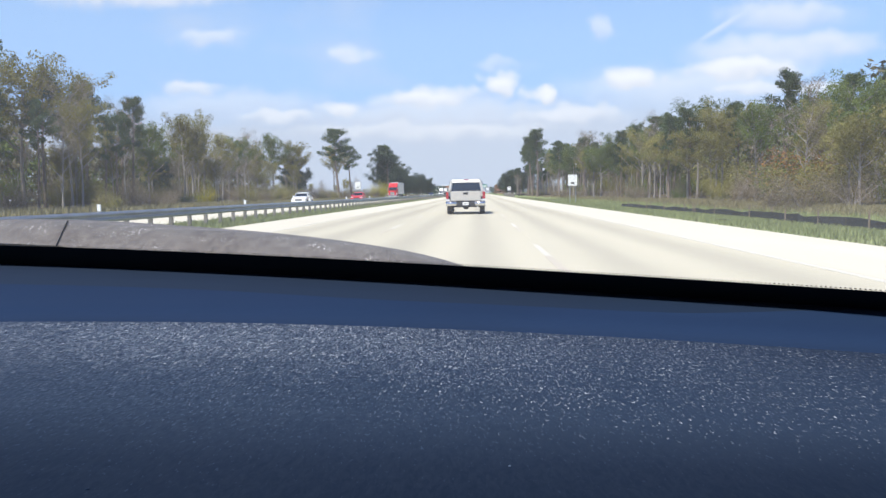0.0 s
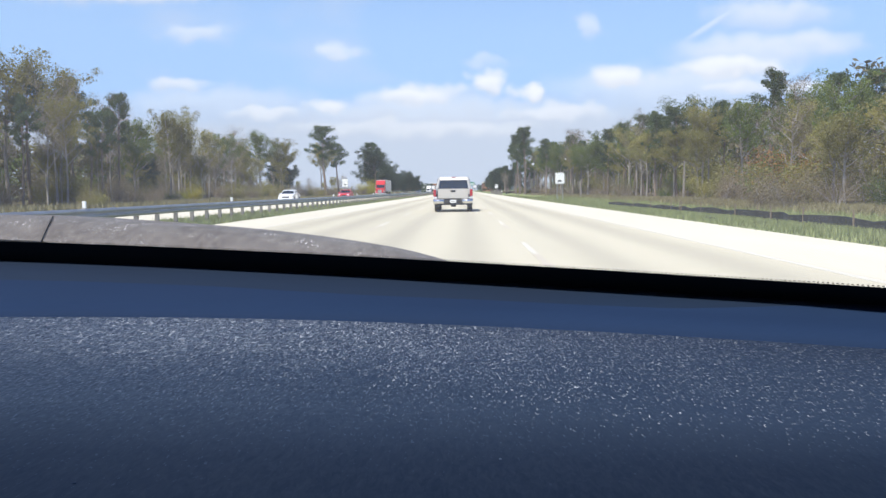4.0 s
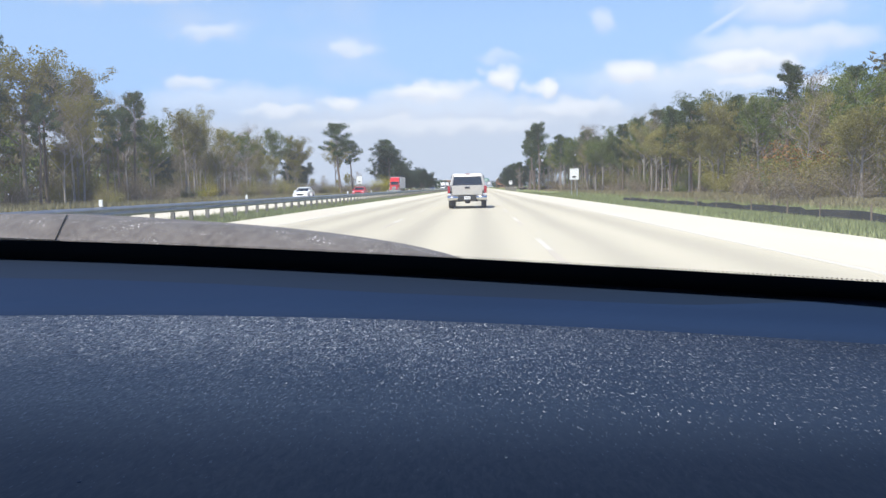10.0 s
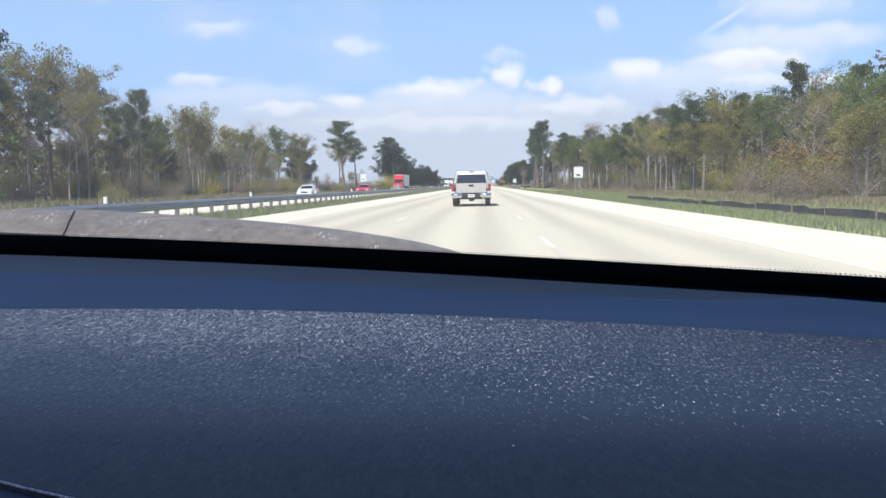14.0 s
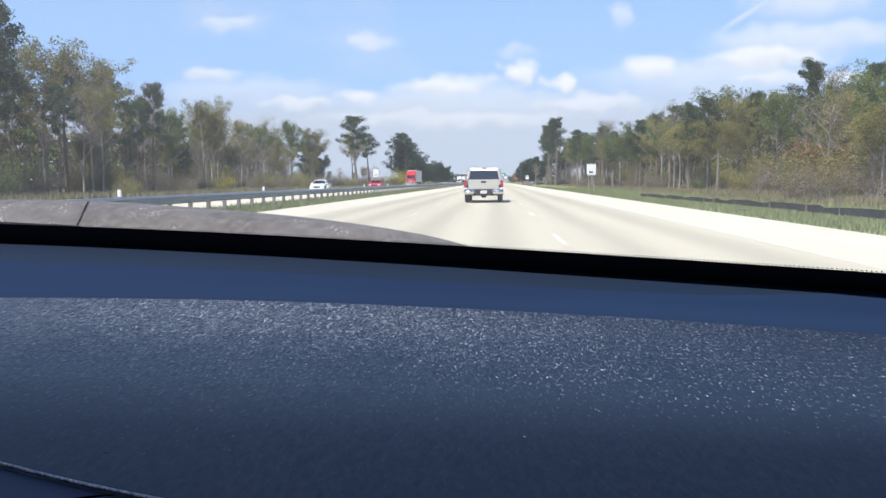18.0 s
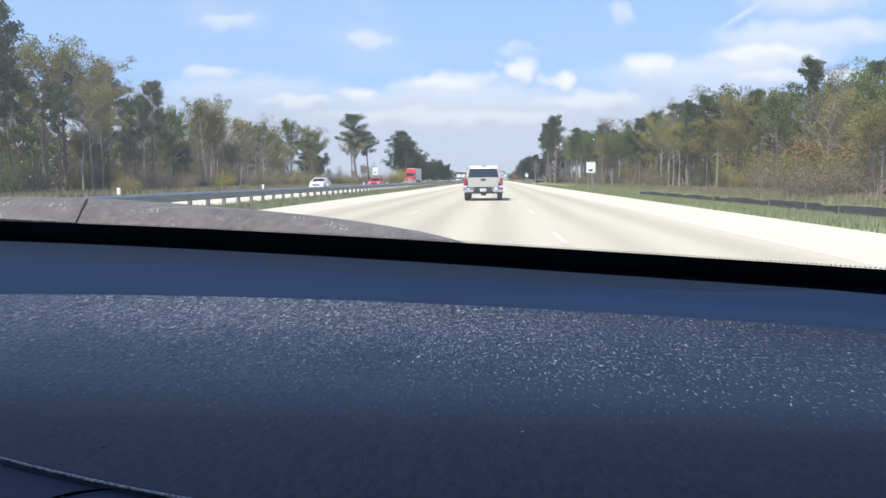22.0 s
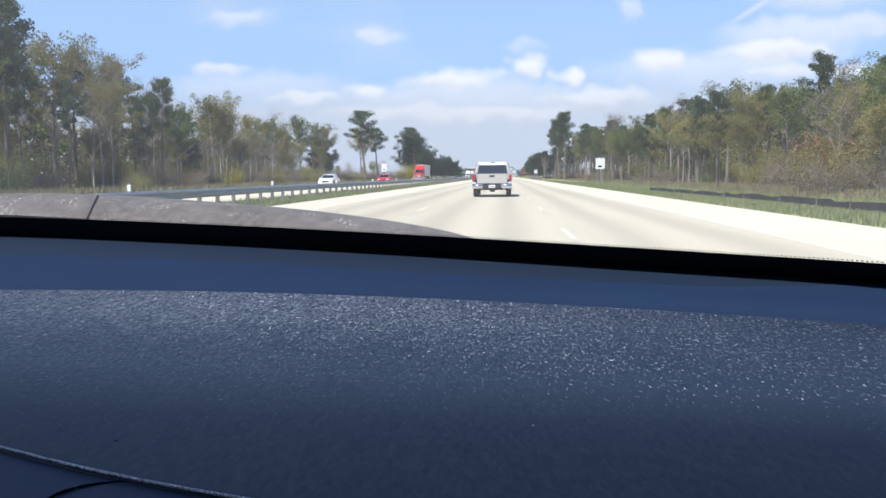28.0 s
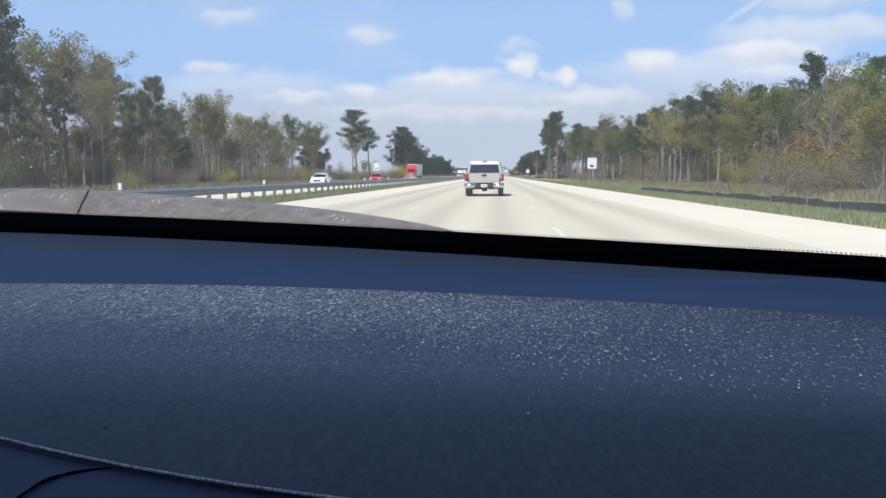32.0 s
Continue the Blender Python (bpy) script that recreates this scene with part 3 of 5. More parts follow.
road = slab("road", EDGE_L, EDGE_R + .02, 0.0, "concrete", "pale concrete highway with three lanes and worn wheel tracks", "road")
slab("shoulder", EDGE_R + .02, ROAD_R, -0.003, "shoulder", "bright bare concrete shoulder beside the lanes", "road shoulder")
slab("shoulder", ROAD_L, EDGE_L, -0.003, "shoulder", "bright bare concrete shoulder on the median side", "road shoulder")
far_road = slab("road", FAR_L, FAR_R, 0.0, "shoulder", "pale concrete carriageway for the oncoming traffic", "road")


def strip_mesh(name, w, length, mat, h=0.004):
    return mesh_of(name, [(-w / 2, 0, 0), (w / 2, 0, 0), (w / 2, length, 0), (-w / 2, length, 0), (-w / 2, 0, h), (w / 2, 0, h), (w / 2, length, h), (-w / 2, length, h)],
                   [(4, 5, 6, 7), (0, 1, 5, 4), (1, 2, 6, 5), (2, 3, 7, 6), (3, 0, 4, 7)], mat)


dash_mesh, dark_mesh = strip_mesh("lane_dash", 0.11, 3.05, "line"), strip_mesh("lane_dash_border", 0.13, 3.05, "line_black")
for k in range(-6, 40):
    y = 2.2 + 12.19 * k
    for x in (LANE_L, LANE_R):
        part("lane_dash", dash_mesh, "line", road, at=(x, y, 0.0))
        part("lane_dash_border", dark_mesh, "line_black", road, "black contrast stripe behind a lane dash", at=(x, y - 3.05, 0.0))
edge_mesh, far_edge = strip_mesh("edge_line", 0.15, AHEAD - BACK, "line"), None
for x, holder in ((EDGE_R - .1, road), (EDGE_L + .1, road), (FAR_R - 3.0, far_road), (FAR_L + 3.0, far_road)):
    part("edge_line", edge_mesh, "line", holder, at=(x, BACK, 0.0))
for k in range(0, 40):
    for x in (FAR_R - 6.7, FAR_R - 10.3):
        part("lane_dash", dash_mesh, "line", far_road, at=(x, 5 + 12.19 * k, 0.0))

def grass_tufts(name, x0, x1, y0, y1, count, size, mat, label):
    """Blades in tufts, thinning with distance."""
    rng = np.random.default_rng(int(abs(x0 * 10)) + count)
    verts, faces = [], []
    for _ in range(count):
        x, y = rng.uniform(x0, x1), y0 + (y1 - y0) * rng.random() ** 1.5
        z = ground_z(x, y)
        for _ in range(3):
            a, h, w = rng.uniform(0, 6.28), size * rng.uniform(.5, 1.3), size * .12
            dx, dy, lx, ly = math.cos(a) * w, math.sin(a) * w, rng.normal(0, .3) * h, rng.normal(0, .3) * h
            px, py = x + rng.normal(0, size * .5), y + rng.normal(0, size * .5)
            i = len(verts)
            verts += [(px - dx, py - dy, z - .02), (px + dx, py + dy, z - .02), (px + lx, py + ly, z + h)]
            faces.append((i, i + 1, i + 2))
    return tagged(new(name, mesh_of(name, verts, faces, mat)), label, "grass", "", "stuff")


grass_tufts("grass", FAR_R + .3, ROAD_L - .2, 8, 160, 14000, 0.20, "blade", "short green grass on the median strip")
grass_tufts("grass", ROAD_R + .3, 17.5, 8, 170, 30000, 0.17, "blade", "short green grass beside the shoulder")
grass_tufts("dry_grass", 17.0, 21.0, 12, 200, 9000, 0.30, "dry", "tall dry straw-coloured grass along the wood edge")
grass_tufts("dry_grass", -40.0, FAR_L - 1.5, 25, 300, 16000, 0.55, "dry", "tall dry straw-coloured grass along the far wood edge")


# ---- guard rails ----
def rail_profile():
    """Two-wave steel beam, front face towards +x, in (x, z)."""
    out = []
    for i in range(13):
        z = -0.155 + 0.31 * i / 12
        out.append((0.04 * math.sin((z + .155) / .31 * 4 * math.pi - math.pi / 2), z))
    return out


def guard_rail(x, y0, y1, near_post, label):
    rail = thing("guard_rail", label, "guard rail", at=(x, 0, 0))
    prof = rail_profile()
    sect = 7.62
    n = int((y1 - y0) / sect)
    verts = [(px, yy, pz) for yy in (0, sect - .015) for px, pz in prof] + [(px - .012, yy, pz) for yy in (0, sect - .015) for px, pz in prof]
    k = len(prof)
    faces = [(i, i + 1, k + i + 1, k + i) for i in range(k - 1)] + [(2 * k + i + 1, 2 * k + i, 3 * k + i, 3 * k + i + 1) for i in range(k - 1)]
    faces += [(0, k, 3 * k, 2 * k), (k - 1, 3 * k - 1, 4 * k - 1, 2 * k - 1)]
    beam = mesh_of("rail_beam", verts, faces, "steel", True)
    for i in range(n):
        part("rail_beam", beam, "steel", rail, at=(0.10, y0 + i * sect, 0.56))
    bm = box(-.09, .05, -.05, .05, -.35, .72, .008)
    post = part("post", bm, "post", rail, "weathered square guard rail post", at=(0, y0, 0))
    bm = box(-.05, .05, -.03, .03, .0, .20, .006)
    ref = part("reflector", bm, "reflector", rail, "white reflector tab on the rail", at=(0.0, y0, .73))
    spots = [y0 + 1.905 * i for i in range(1, int((y1 - y0) / 1.905))]
    spare = []
    for i, yy in enumerate(spots):
        if near_post[0] < yy < near_post[1]:
            part("post", post.data, "post", rail, at=(0, yy, 0))
        else:
            spare.append(yy)
        if i % 8 == 3 and yy < 320:
            part("reflector", ref.data, "reflector", rail, at=(0.0, yy, .73))
    if spare:
        bm = bmesh.new()
        for yy in spare:
            box(-.09, .05, yy - .05, yy + .05, -.35, .72, 0, bm)
        tagged(part("distant_posts", bm, "post", rail), kind="stuff")
    return rail


guard_rail(-11.0, -60, 1100, (-20, 330), "long grey galvanised guard rail on the median grass")
guard_rail(9.0, 205, 290, (200, 300), "short grey galvanised guard rail beside the shoulder")


# ---- trees ----
def leaves(rng, clumps, per, size, squash=0.7):
    """Small folded leaf sprays scattered through clumps (x, y, z, r)."""
    c = np.repeat(np.array(clumps), per, axis=0)
    n = len(c)
    d = rng.normal(size=(n, 3))
    d /= np.linalg.norm(d, axis=1)[:, None]
    d *= (rng.random(n) ** 0.45)[:, None] * c[:, 3:4]
    d[:, 2] *= squash
    p = c[:, :3] + d
    a = rng.normal(size=(n, 3))
    a /= np.linalg.norm(a, axis=1)[:, None]
    b = np.cross(a, rng.normal(size=(n, 3)))
    b /= np.linalg.norm(b, axis=1)[:, None]
    s = (size * rng.uniform(.6, 1.4, n))[:, None]
    v = np.stack([p - a * s, p + b * s * .5, p + a * s, p - b * s * .5], axis=1).reshape(-1, 3)
    f = np.arange(4 * n).reshape(-1, 4)
    return v.tolist(), f.tolist()


def limb(rng, start, direction, length, r0, sag, seg=4, steps=4):
    pts, p, d = [Vector(start)], Vector(start), Vector(direction).normalized()
    for i in range(steps):
        d = (d + Vector((rng.normal(0, .16), rng.normal(0, .16), sag + rng.normal(0, .06)))).normalized()
        p = p + d * length / steps
        pts.append(p)
    return pts, tube_data(pts, [r0 * (1 - .85 * i / steps) for i in range(steps + 1)], seg)


def tree(name, label, style, h, seed):
    """A tapered trunk with limbs, and a crown of leaf sprays in uneven clumps."""
    rng = np.random.default_rng(seed)
    root = thing(name, label, "shrub" if style in ("shrub", "thicket") else "tree")
    wood, clumps = [], []
    lean = rng.normal(0, .025, 2)

    def axis(z):
        return Vector((lean[0] * z + .12 * math.sin(z * .45 + seed), lean[1] * z + .12 * math.cos(z * .37 + seed * 2) - .12, z))

    if style in ("shrub", "thicket"):
        for i in range(7):
            a = rng.uniform(0, 6.28)
            pts, t = limb(rng, (0, 0, -.2), (math.cos(a) * .6, math.sin(a) * .6, 1.2), h * rng.uniform(.6, .95), .035, .03, 4)
            wood.append(t)
            for p in pts[2:]:
                clumps.append((*p, h * rng.uniform(.20, .34)))
            clumps.append((pts[1].x * 1.6, pts[1].y * 1.6, h * .22, h * .3))
    else:
        r = {"pine": .017, "bare": .012, "spring": .014, "dense": .02}[style] * h
        steps = 9
        top = .97 * h if style == "pine" else .82 * h
        zs = [-.4 + (top + .4) * i / steps for i in range(steps + 1)]
        wood.append(tube_data([axis(z) for z in zs], [max(.02, r * (1 - .8 * max(0, z) / top)) * (1.35 if z < 0 else 1) for z in zs], 8))
        if style == "pine":
            low = rng.uniform(.45, .62)
            for i in range(20):
                f = low + (1 - low) * (i / 19) ** .9
                a = i * 2.4 + rng.uniform(-.5, .5)
                ln = h * .23 * (1.05 - (f - low) / (1 - low) * .72) * rng.uniform(.55, 1.2) * (.6 if i < 3 else 1)
                pts, t = limb(rng, axis(min(f * h, top)), (math.cos(a), math.sin(a), .15 + .5 * (f - low)), ln, .05, .05, 4)
                wood.append(t)
                for p in pts[2:]:
                    clumps.append((p.x, p.y, p.z + .15, h * rng.uniform(.036, .066)))
            clumps.append((*axis(h), h * .05))
            for i in range(5):
                f = rng.uniform(.2, low)
                a = rng.uniform(0, 6.28)
                wood.append(limb(rng, axis(f * h), (math.cos(a), math.sin(a), .1), h * .06, .03, -.02, 3, 3)[1])
        else:
            n1 = {"bare": 11, "spring": 11, "dense": 15}[style]
            low = {"bare": .32, "spring": .34, "dense": .12}[style]
            for i in range(n1):
                f = low + (.80 - low) * (i + rng.random()) / n1
                a = i * 2.4 + rng.uniform(-.6, .6)
                ln = h * rng.uniform(.22, .36) * (1.15 - .5 * f) * (1.1 if style == "dense" else 1)
                pts, t = limb(rng, axis(f * h), (math.cos(a), math.sin(a), .75 if style != "dense" else .35), ln, r * .45, .10, 5)
                wood.append(t)
                for k in range(3 if style == "dense" else 5):
                    q = pts[2 + k % 3]
                    b = rng.uniform(0, 6.28)
                    p2, t2 = limb(rng, q, (math.cos(b), math.sin(b), .7), ln * rng.uniform(.35, .6), r * .16, .08, 3, 3)
                    wood.append(t2)
                    clumps.append((*p2[-1], h * rng.uniform(.045, .085)))
                    clumps.append((*p2[1], h * rng.uniform(.035, .06)))
                    if style == "bare":
                        for _ in range(3):
                            b = rng.uniform(0, 6.28)
                            wood.append(limb(rng, p2[1 + int(rng.integers(0, 3))], (math.cos(b), math.sin(b), .9), ln * .3, r * .07, .05, 3, 2)[1])
                if style == "dense":
                    clumps += [(*p, h * rng.uniform(.08, .13)) for p in pts[1:]]
            clumps.append((*axis(top), h * .07))
    v, f = merged(wood)
    part("trunk", mesh_of("trunk", v, f, "bark_grey" if style in ("bare", "spring", "shrub", "thicket") else "bark_pine", True), "", root)
    per, size, mat = {"pine": (120, .135, "needle"), "bare": (36, .075, "bud"), "spring": (88, .11, "spring_leaf"), "dense": (110, .16, "dark_leaf"),
                      "shrub": (130, .08, "green_leaf"), "thicket": (170, .045, "bud")}[style]
    v, f = leaves(rng, clumps, per, size * (.65 + h / 45), .75)
    part("crown", mesh_of("crown", v, f, mat), "", root)
    return root


def recoloured(name, label, src, mat):
    """The same growth with other leaves."""
    ob = copy_thing(src, pose(0, 0, 0))
    ob.name = name
    tagged(ob, label)
    for c in ob.children:
        if c.name.startswith("crown"):
            c.data = c.data.copy()
            c.data.materials[0] = M[mat]
    return ob


PINE = "tall pine with a bare trunk and dark green needle crown"
proto = {
    "pine": [tree("pine_tree", PINE, "pine", 16, 11 + i) for i in range(4)],
    "spring": [tree("spring_tree", "slim broadleaf tree with thin olive spring leaves", "spring", 14, 31 + i) for i in range(3)],
    "bare": [tree("bare_tree", "grey leafless tree with fine branching twigs", "bare", 14, 51 + i) for i in range(3)],
    "dense": [tree("evergreen_tree", "broad dark evergreen tree with a dense crown", "dense", 13, 71 + i) for i in range(2)],
    "shrub": [tree("shrub", "leafy green shrub at the wood edge", "shrub", 3.2, 91 + i) for i in range(2)],
    "thicket": [tree("thicket", "brown leafless thicket at the wood edge", "thicket", 3.0, 95 + i) for i in range(2)],
}
proto["green"] = [recoloured("green_tree", "slim broadleaf tree in fresh green leaf", s, "green_leaf") for s in proto["spring"][:2]]
proto["russet"] = [recoloured("russet_shrub", "rust-brown shrub at the wood edge", proto["shrub"][0], "russet")]
proto["yellow"] = [recoloured("yellow_shrub", "yellow-green flowering shrub beside the road", proto["shrub"][1], "yellow")]
proto["olive"] = [recoloured("olive_shrub", "olive-green shrub at the wood edge", s, "spring_leaf") for s in proto["shrub"]]
HEIGHT = {"pine": 16, "spring": 14, "bare": 14, "dense": 13, "green": 14, "shrub": 3.2, "thicket": 3.0, "russet": 3.2, "yellow": 3.2, "olive": 3.2}
placed = set()
pick = random.Random(7)


def plant(kind, x, y, h, group, wide=1.0):
    """One growth of that kind, h metres high, standing at (x, y)."""
    src = pick.choice(proto[kind])
    s = h / HEIGHT[kind]
    m = pose(x, y, ground_z(x, y) - .05, 0, 0, pick.uniform(0, 360)) 
    ob = src if src not in placed else copy_thing(src, m)
    placed.add(src)
    ob.matrix_basis = m @ Matrix.Diagonal((s * wide, s * wide, s, 1))
    return tagged(ob, group=group)


def belt(x0, x1, y0, y1, count, mix, h0, h1, group, wide=1.0):
    """Growth scattered over a strip of the plan."""
    kinds, weights = zip(*mix.items())
    for i in range(count):
        y = y0 + (y1 - y0) * (i + pick.random()) / count
        plant(pick.choices(kinds, weights)[0], pick.uniform(x0, x1), y, pick.uniform(h0, h1), group, wide)


WL, WR, UL, UR = "woods across the highway", "woods beside the shoulder", "undergrowth across the highway", "undergrowth beside the shoulder"
# across the oncoming road: tall pines, then a lower mixed stretch, then single trees
belt(-54, -46, 70, 104, 8, {"pine": 4, "spring": 4, "bare": 1}, 14.5, 18.5, WL)
belt(-70, -54, 60, 112, 11, {"pine": 3, "bare": 3, "spring": 4}, 11, 15.5, WL)
belt(-50, -42, 60, 112, 9, {"bare": 3, "spring": 4, "green": 2}, 7, 12, WL)
belt(-47, -42, 64, 112, 10, {"bare": 6, "pine": 2, "spring": 2}, 10, 15, WL, .8)
belt(-52, -43, 112, 200, 16, {"spring": 5, "bare": 3, "pine": 1, "green": 1}, 10, 15, WL)
belt(-72, -52, 108, 210, 18, {"spring": 3, "bare": 4, "pine": 2}, 9, 14.5, WL)
belt(-48, -41, 112, 195, 12, {"spring": 3, "bare": 4, "dense": 1}, 6, 9.5, WL)
belt(-58, -42, 200, 330, 14, {"bare": 5, "spring": 2}, 4.5, 8, WL)
plant("dense", -45, 205, 11.5, WL, 1.1)
plant("dense", -47, 214, 8.5, WL, 1.1)
plant("pine", -38, 226, 18.5, WL, 1.25)
plant("spring", -40, 232, 15, WL)
plant("pine", -36, 240, 15, WL, 1.2)
plant("dense", -37, 345, 20, WL, 1.15)
plant("dense", -39, 362, 17, WL, 1.1)
plant("dense", -36, 385, 14, WL, 1.2)
plant("pine", -38, 352, 21, WL, 1.2)
belt(-44, -34, 390, 640, 24, {"dense": 5, "pine": 2, "bare": 1}, 9, 14, WL, 1.2)
# beside the shoulder
belt(23, 27, 46, 66, 7, {"spring": 4, "green": 3, "bare": 1}, 5.5, 7.5, WR, 1.2)
belt(24, 36, 58, 90, 11, {"spring": 4, "pine": 4, "green": 3}, 7.5, 10.5, WR)
plant("pine", 31, 86, 12, WR, 1.0)
plant("bare", 33, 84, 12, WR)
belt(21, 27, 78, 150, 17, {"pine": 6, "bare": 1, "spring": 4, "green": 4}, 8.5, 11.5, WR)
belt(28, 48, 70, 170, 20, {"pine": 5, "spring": 4, "green": 3}, 8, 11.5, WR)
belt(18.5, 24, 150, 300, 26, {"pine": 6, "green": 3, "spring": 2, "bare": 2}, 10, 14, WR)
belt(24, 44, 160, 310, 24, {"pine": 5, "green": 3, "spring": 3}, 10, 13.5, WR)
belt(19, 24, 80, 160, 14, {"green": 4, "spring": 4, "bare": 1}, 5, 9, WR, 1.1)
plant("pine", 17, 236, 18, WR, 1.1)
plant("pine", 16.5, 250, 17, WR)
plant("pine", 17.5, 287, 18, WR)
belt(20, 32, 480, 760, 24, {"dense": 6, "pine": 2}, 11, 16, WR, 1.2)
belt(20, 40, 320, 480, 12, {"bare": 4, "spring": 2, "dense": 1}, 6, 11, WR)
# undergrowth
belt(-46, -37, 55, 330, 62, {"thicket": 9, "olive": 3, "shrub": 1}, 2.0, 4.2, UL, 1.3)
belt(-60, -44, 55, 240, 44, {"thicket": 6, "olive": 3, "shrub": 1}, 3.0, 6.0, UL, 1.2)
belt(18, 24, 40, 320, 60, {"thicket": 9, "olive": 2, "shrub": 1}, 1.2, 3.2, UR, 1.3)
belt(24, 40, 44, 300, 50, {"thicket": 6, "olive": 4, "shrub": 2}, 3.0, 6.0, UR, 1.2)
for x, y, h, k in ((23.6, 62, 4.4, "russet"), (21.4, 57.5, 3.2, "olive"), (23.6, 63.5, 4.4, "shrub"), (23.8, 56, 3.4, "olive"), (24.5, 61, 4.0, "olive"), (26.5, 54, 4.5, "olive"), (23.2, 64, 3.0, "shrub"), (-39, 338, 7, "yellow"), (-37, 330, 5.5, "yellow"),
                   (-41, 322, 5, "yellow"), (-47, 92, 3.2, "olive"), (-42, 128, 3.0, "yellow"), (22.5, 51, 2.8, "thicket")):
    plant(k, x, y, h, UL if x < 0 else UR, 1.3)


def far_woods(name, x0, x1, y0, y1, low, high, count, seed, mat, label):
    """The wood behind the front trees: sprays massed under an uneven canopy."""
    rng = np.random.default_rng(seed)
    clumps = []
    for _ in range(count):
        x, y = rng.uniform(x0, x1), rng.uniform(y0, y1)
        top = low + (high - low) * (.5 + .5 * noise.noise(Vector((x * .07, y * .05, seed))))
        clumps.append((x, y, ground_z(x, y) + rng.uniform(.3, max(.6, top)), rng.uniform(.9, 1.9)))
    v, f = leaves(rng, clumps, 48, .28, .8)
    return tagged(new(name, mesh_of(name, v, f, mat)), label, "woods", "", "stuff")


far_woods("woods", -85, -56, 40, 230, 6, 11, 1300, 3, "depth", "brown and olive depth of the wood across the highway")
far_woods("woods", -90, -60, 40, 230, 5, 10, 700, 4, "green_leaf", "green depth of the wood across the highway")
far_woods("woods", 30, 60, 40, 320, 6, 12, 1300, 5, "depth", "brown and olive depth of the wood beside the shoulder")
far_woods("woods", 34, 64, 40, 320, 6, 12, 900, 6, "green_leaf", "green depth of the wood beside the shoulder")
far_woods("woods", -60, -30, 640, 1100, 6, 10, 700, 8, "dark_leaf", "dark distant woods along the highway")
far_woods("woods", 16, 60, 760, 1200, 6, 11, 700, 9, "dark_leaf", "dark distant woods along the highway")


# ---- vehicles on the road ----
def wheel(parent, x, y, r, w, side):
    """A tyre with its rim; side: the way the rim faces."""
    tyre = part("wheel", lathe([(r * .62, -w / 2), (r * .92, -w / 2), (r, -w * .34), (r, w * .34), (r * .92, w / 2), (r * .62, w / 2)], 24, "x", (x, y, r)), "rubber", parent, "black rubber tyre", True)
    o = side * w * .42
    part("rim", lathe([(r * .63, -w * .40), (r * .63, o * .8), (r * .50, o * 1.02), (r * .18, o * .7), (r * .12, o * 1.05)] if side > 0 else
                      [(r * .12, o * 1.05), (r * .18, o * .7), (r * .50, o * 1.02), (r * .63, o * .8), (r * .63, w * .40)], 16, "x", (x, y, r)), "rim", tyre, "grey alloy rim")
    return tyre


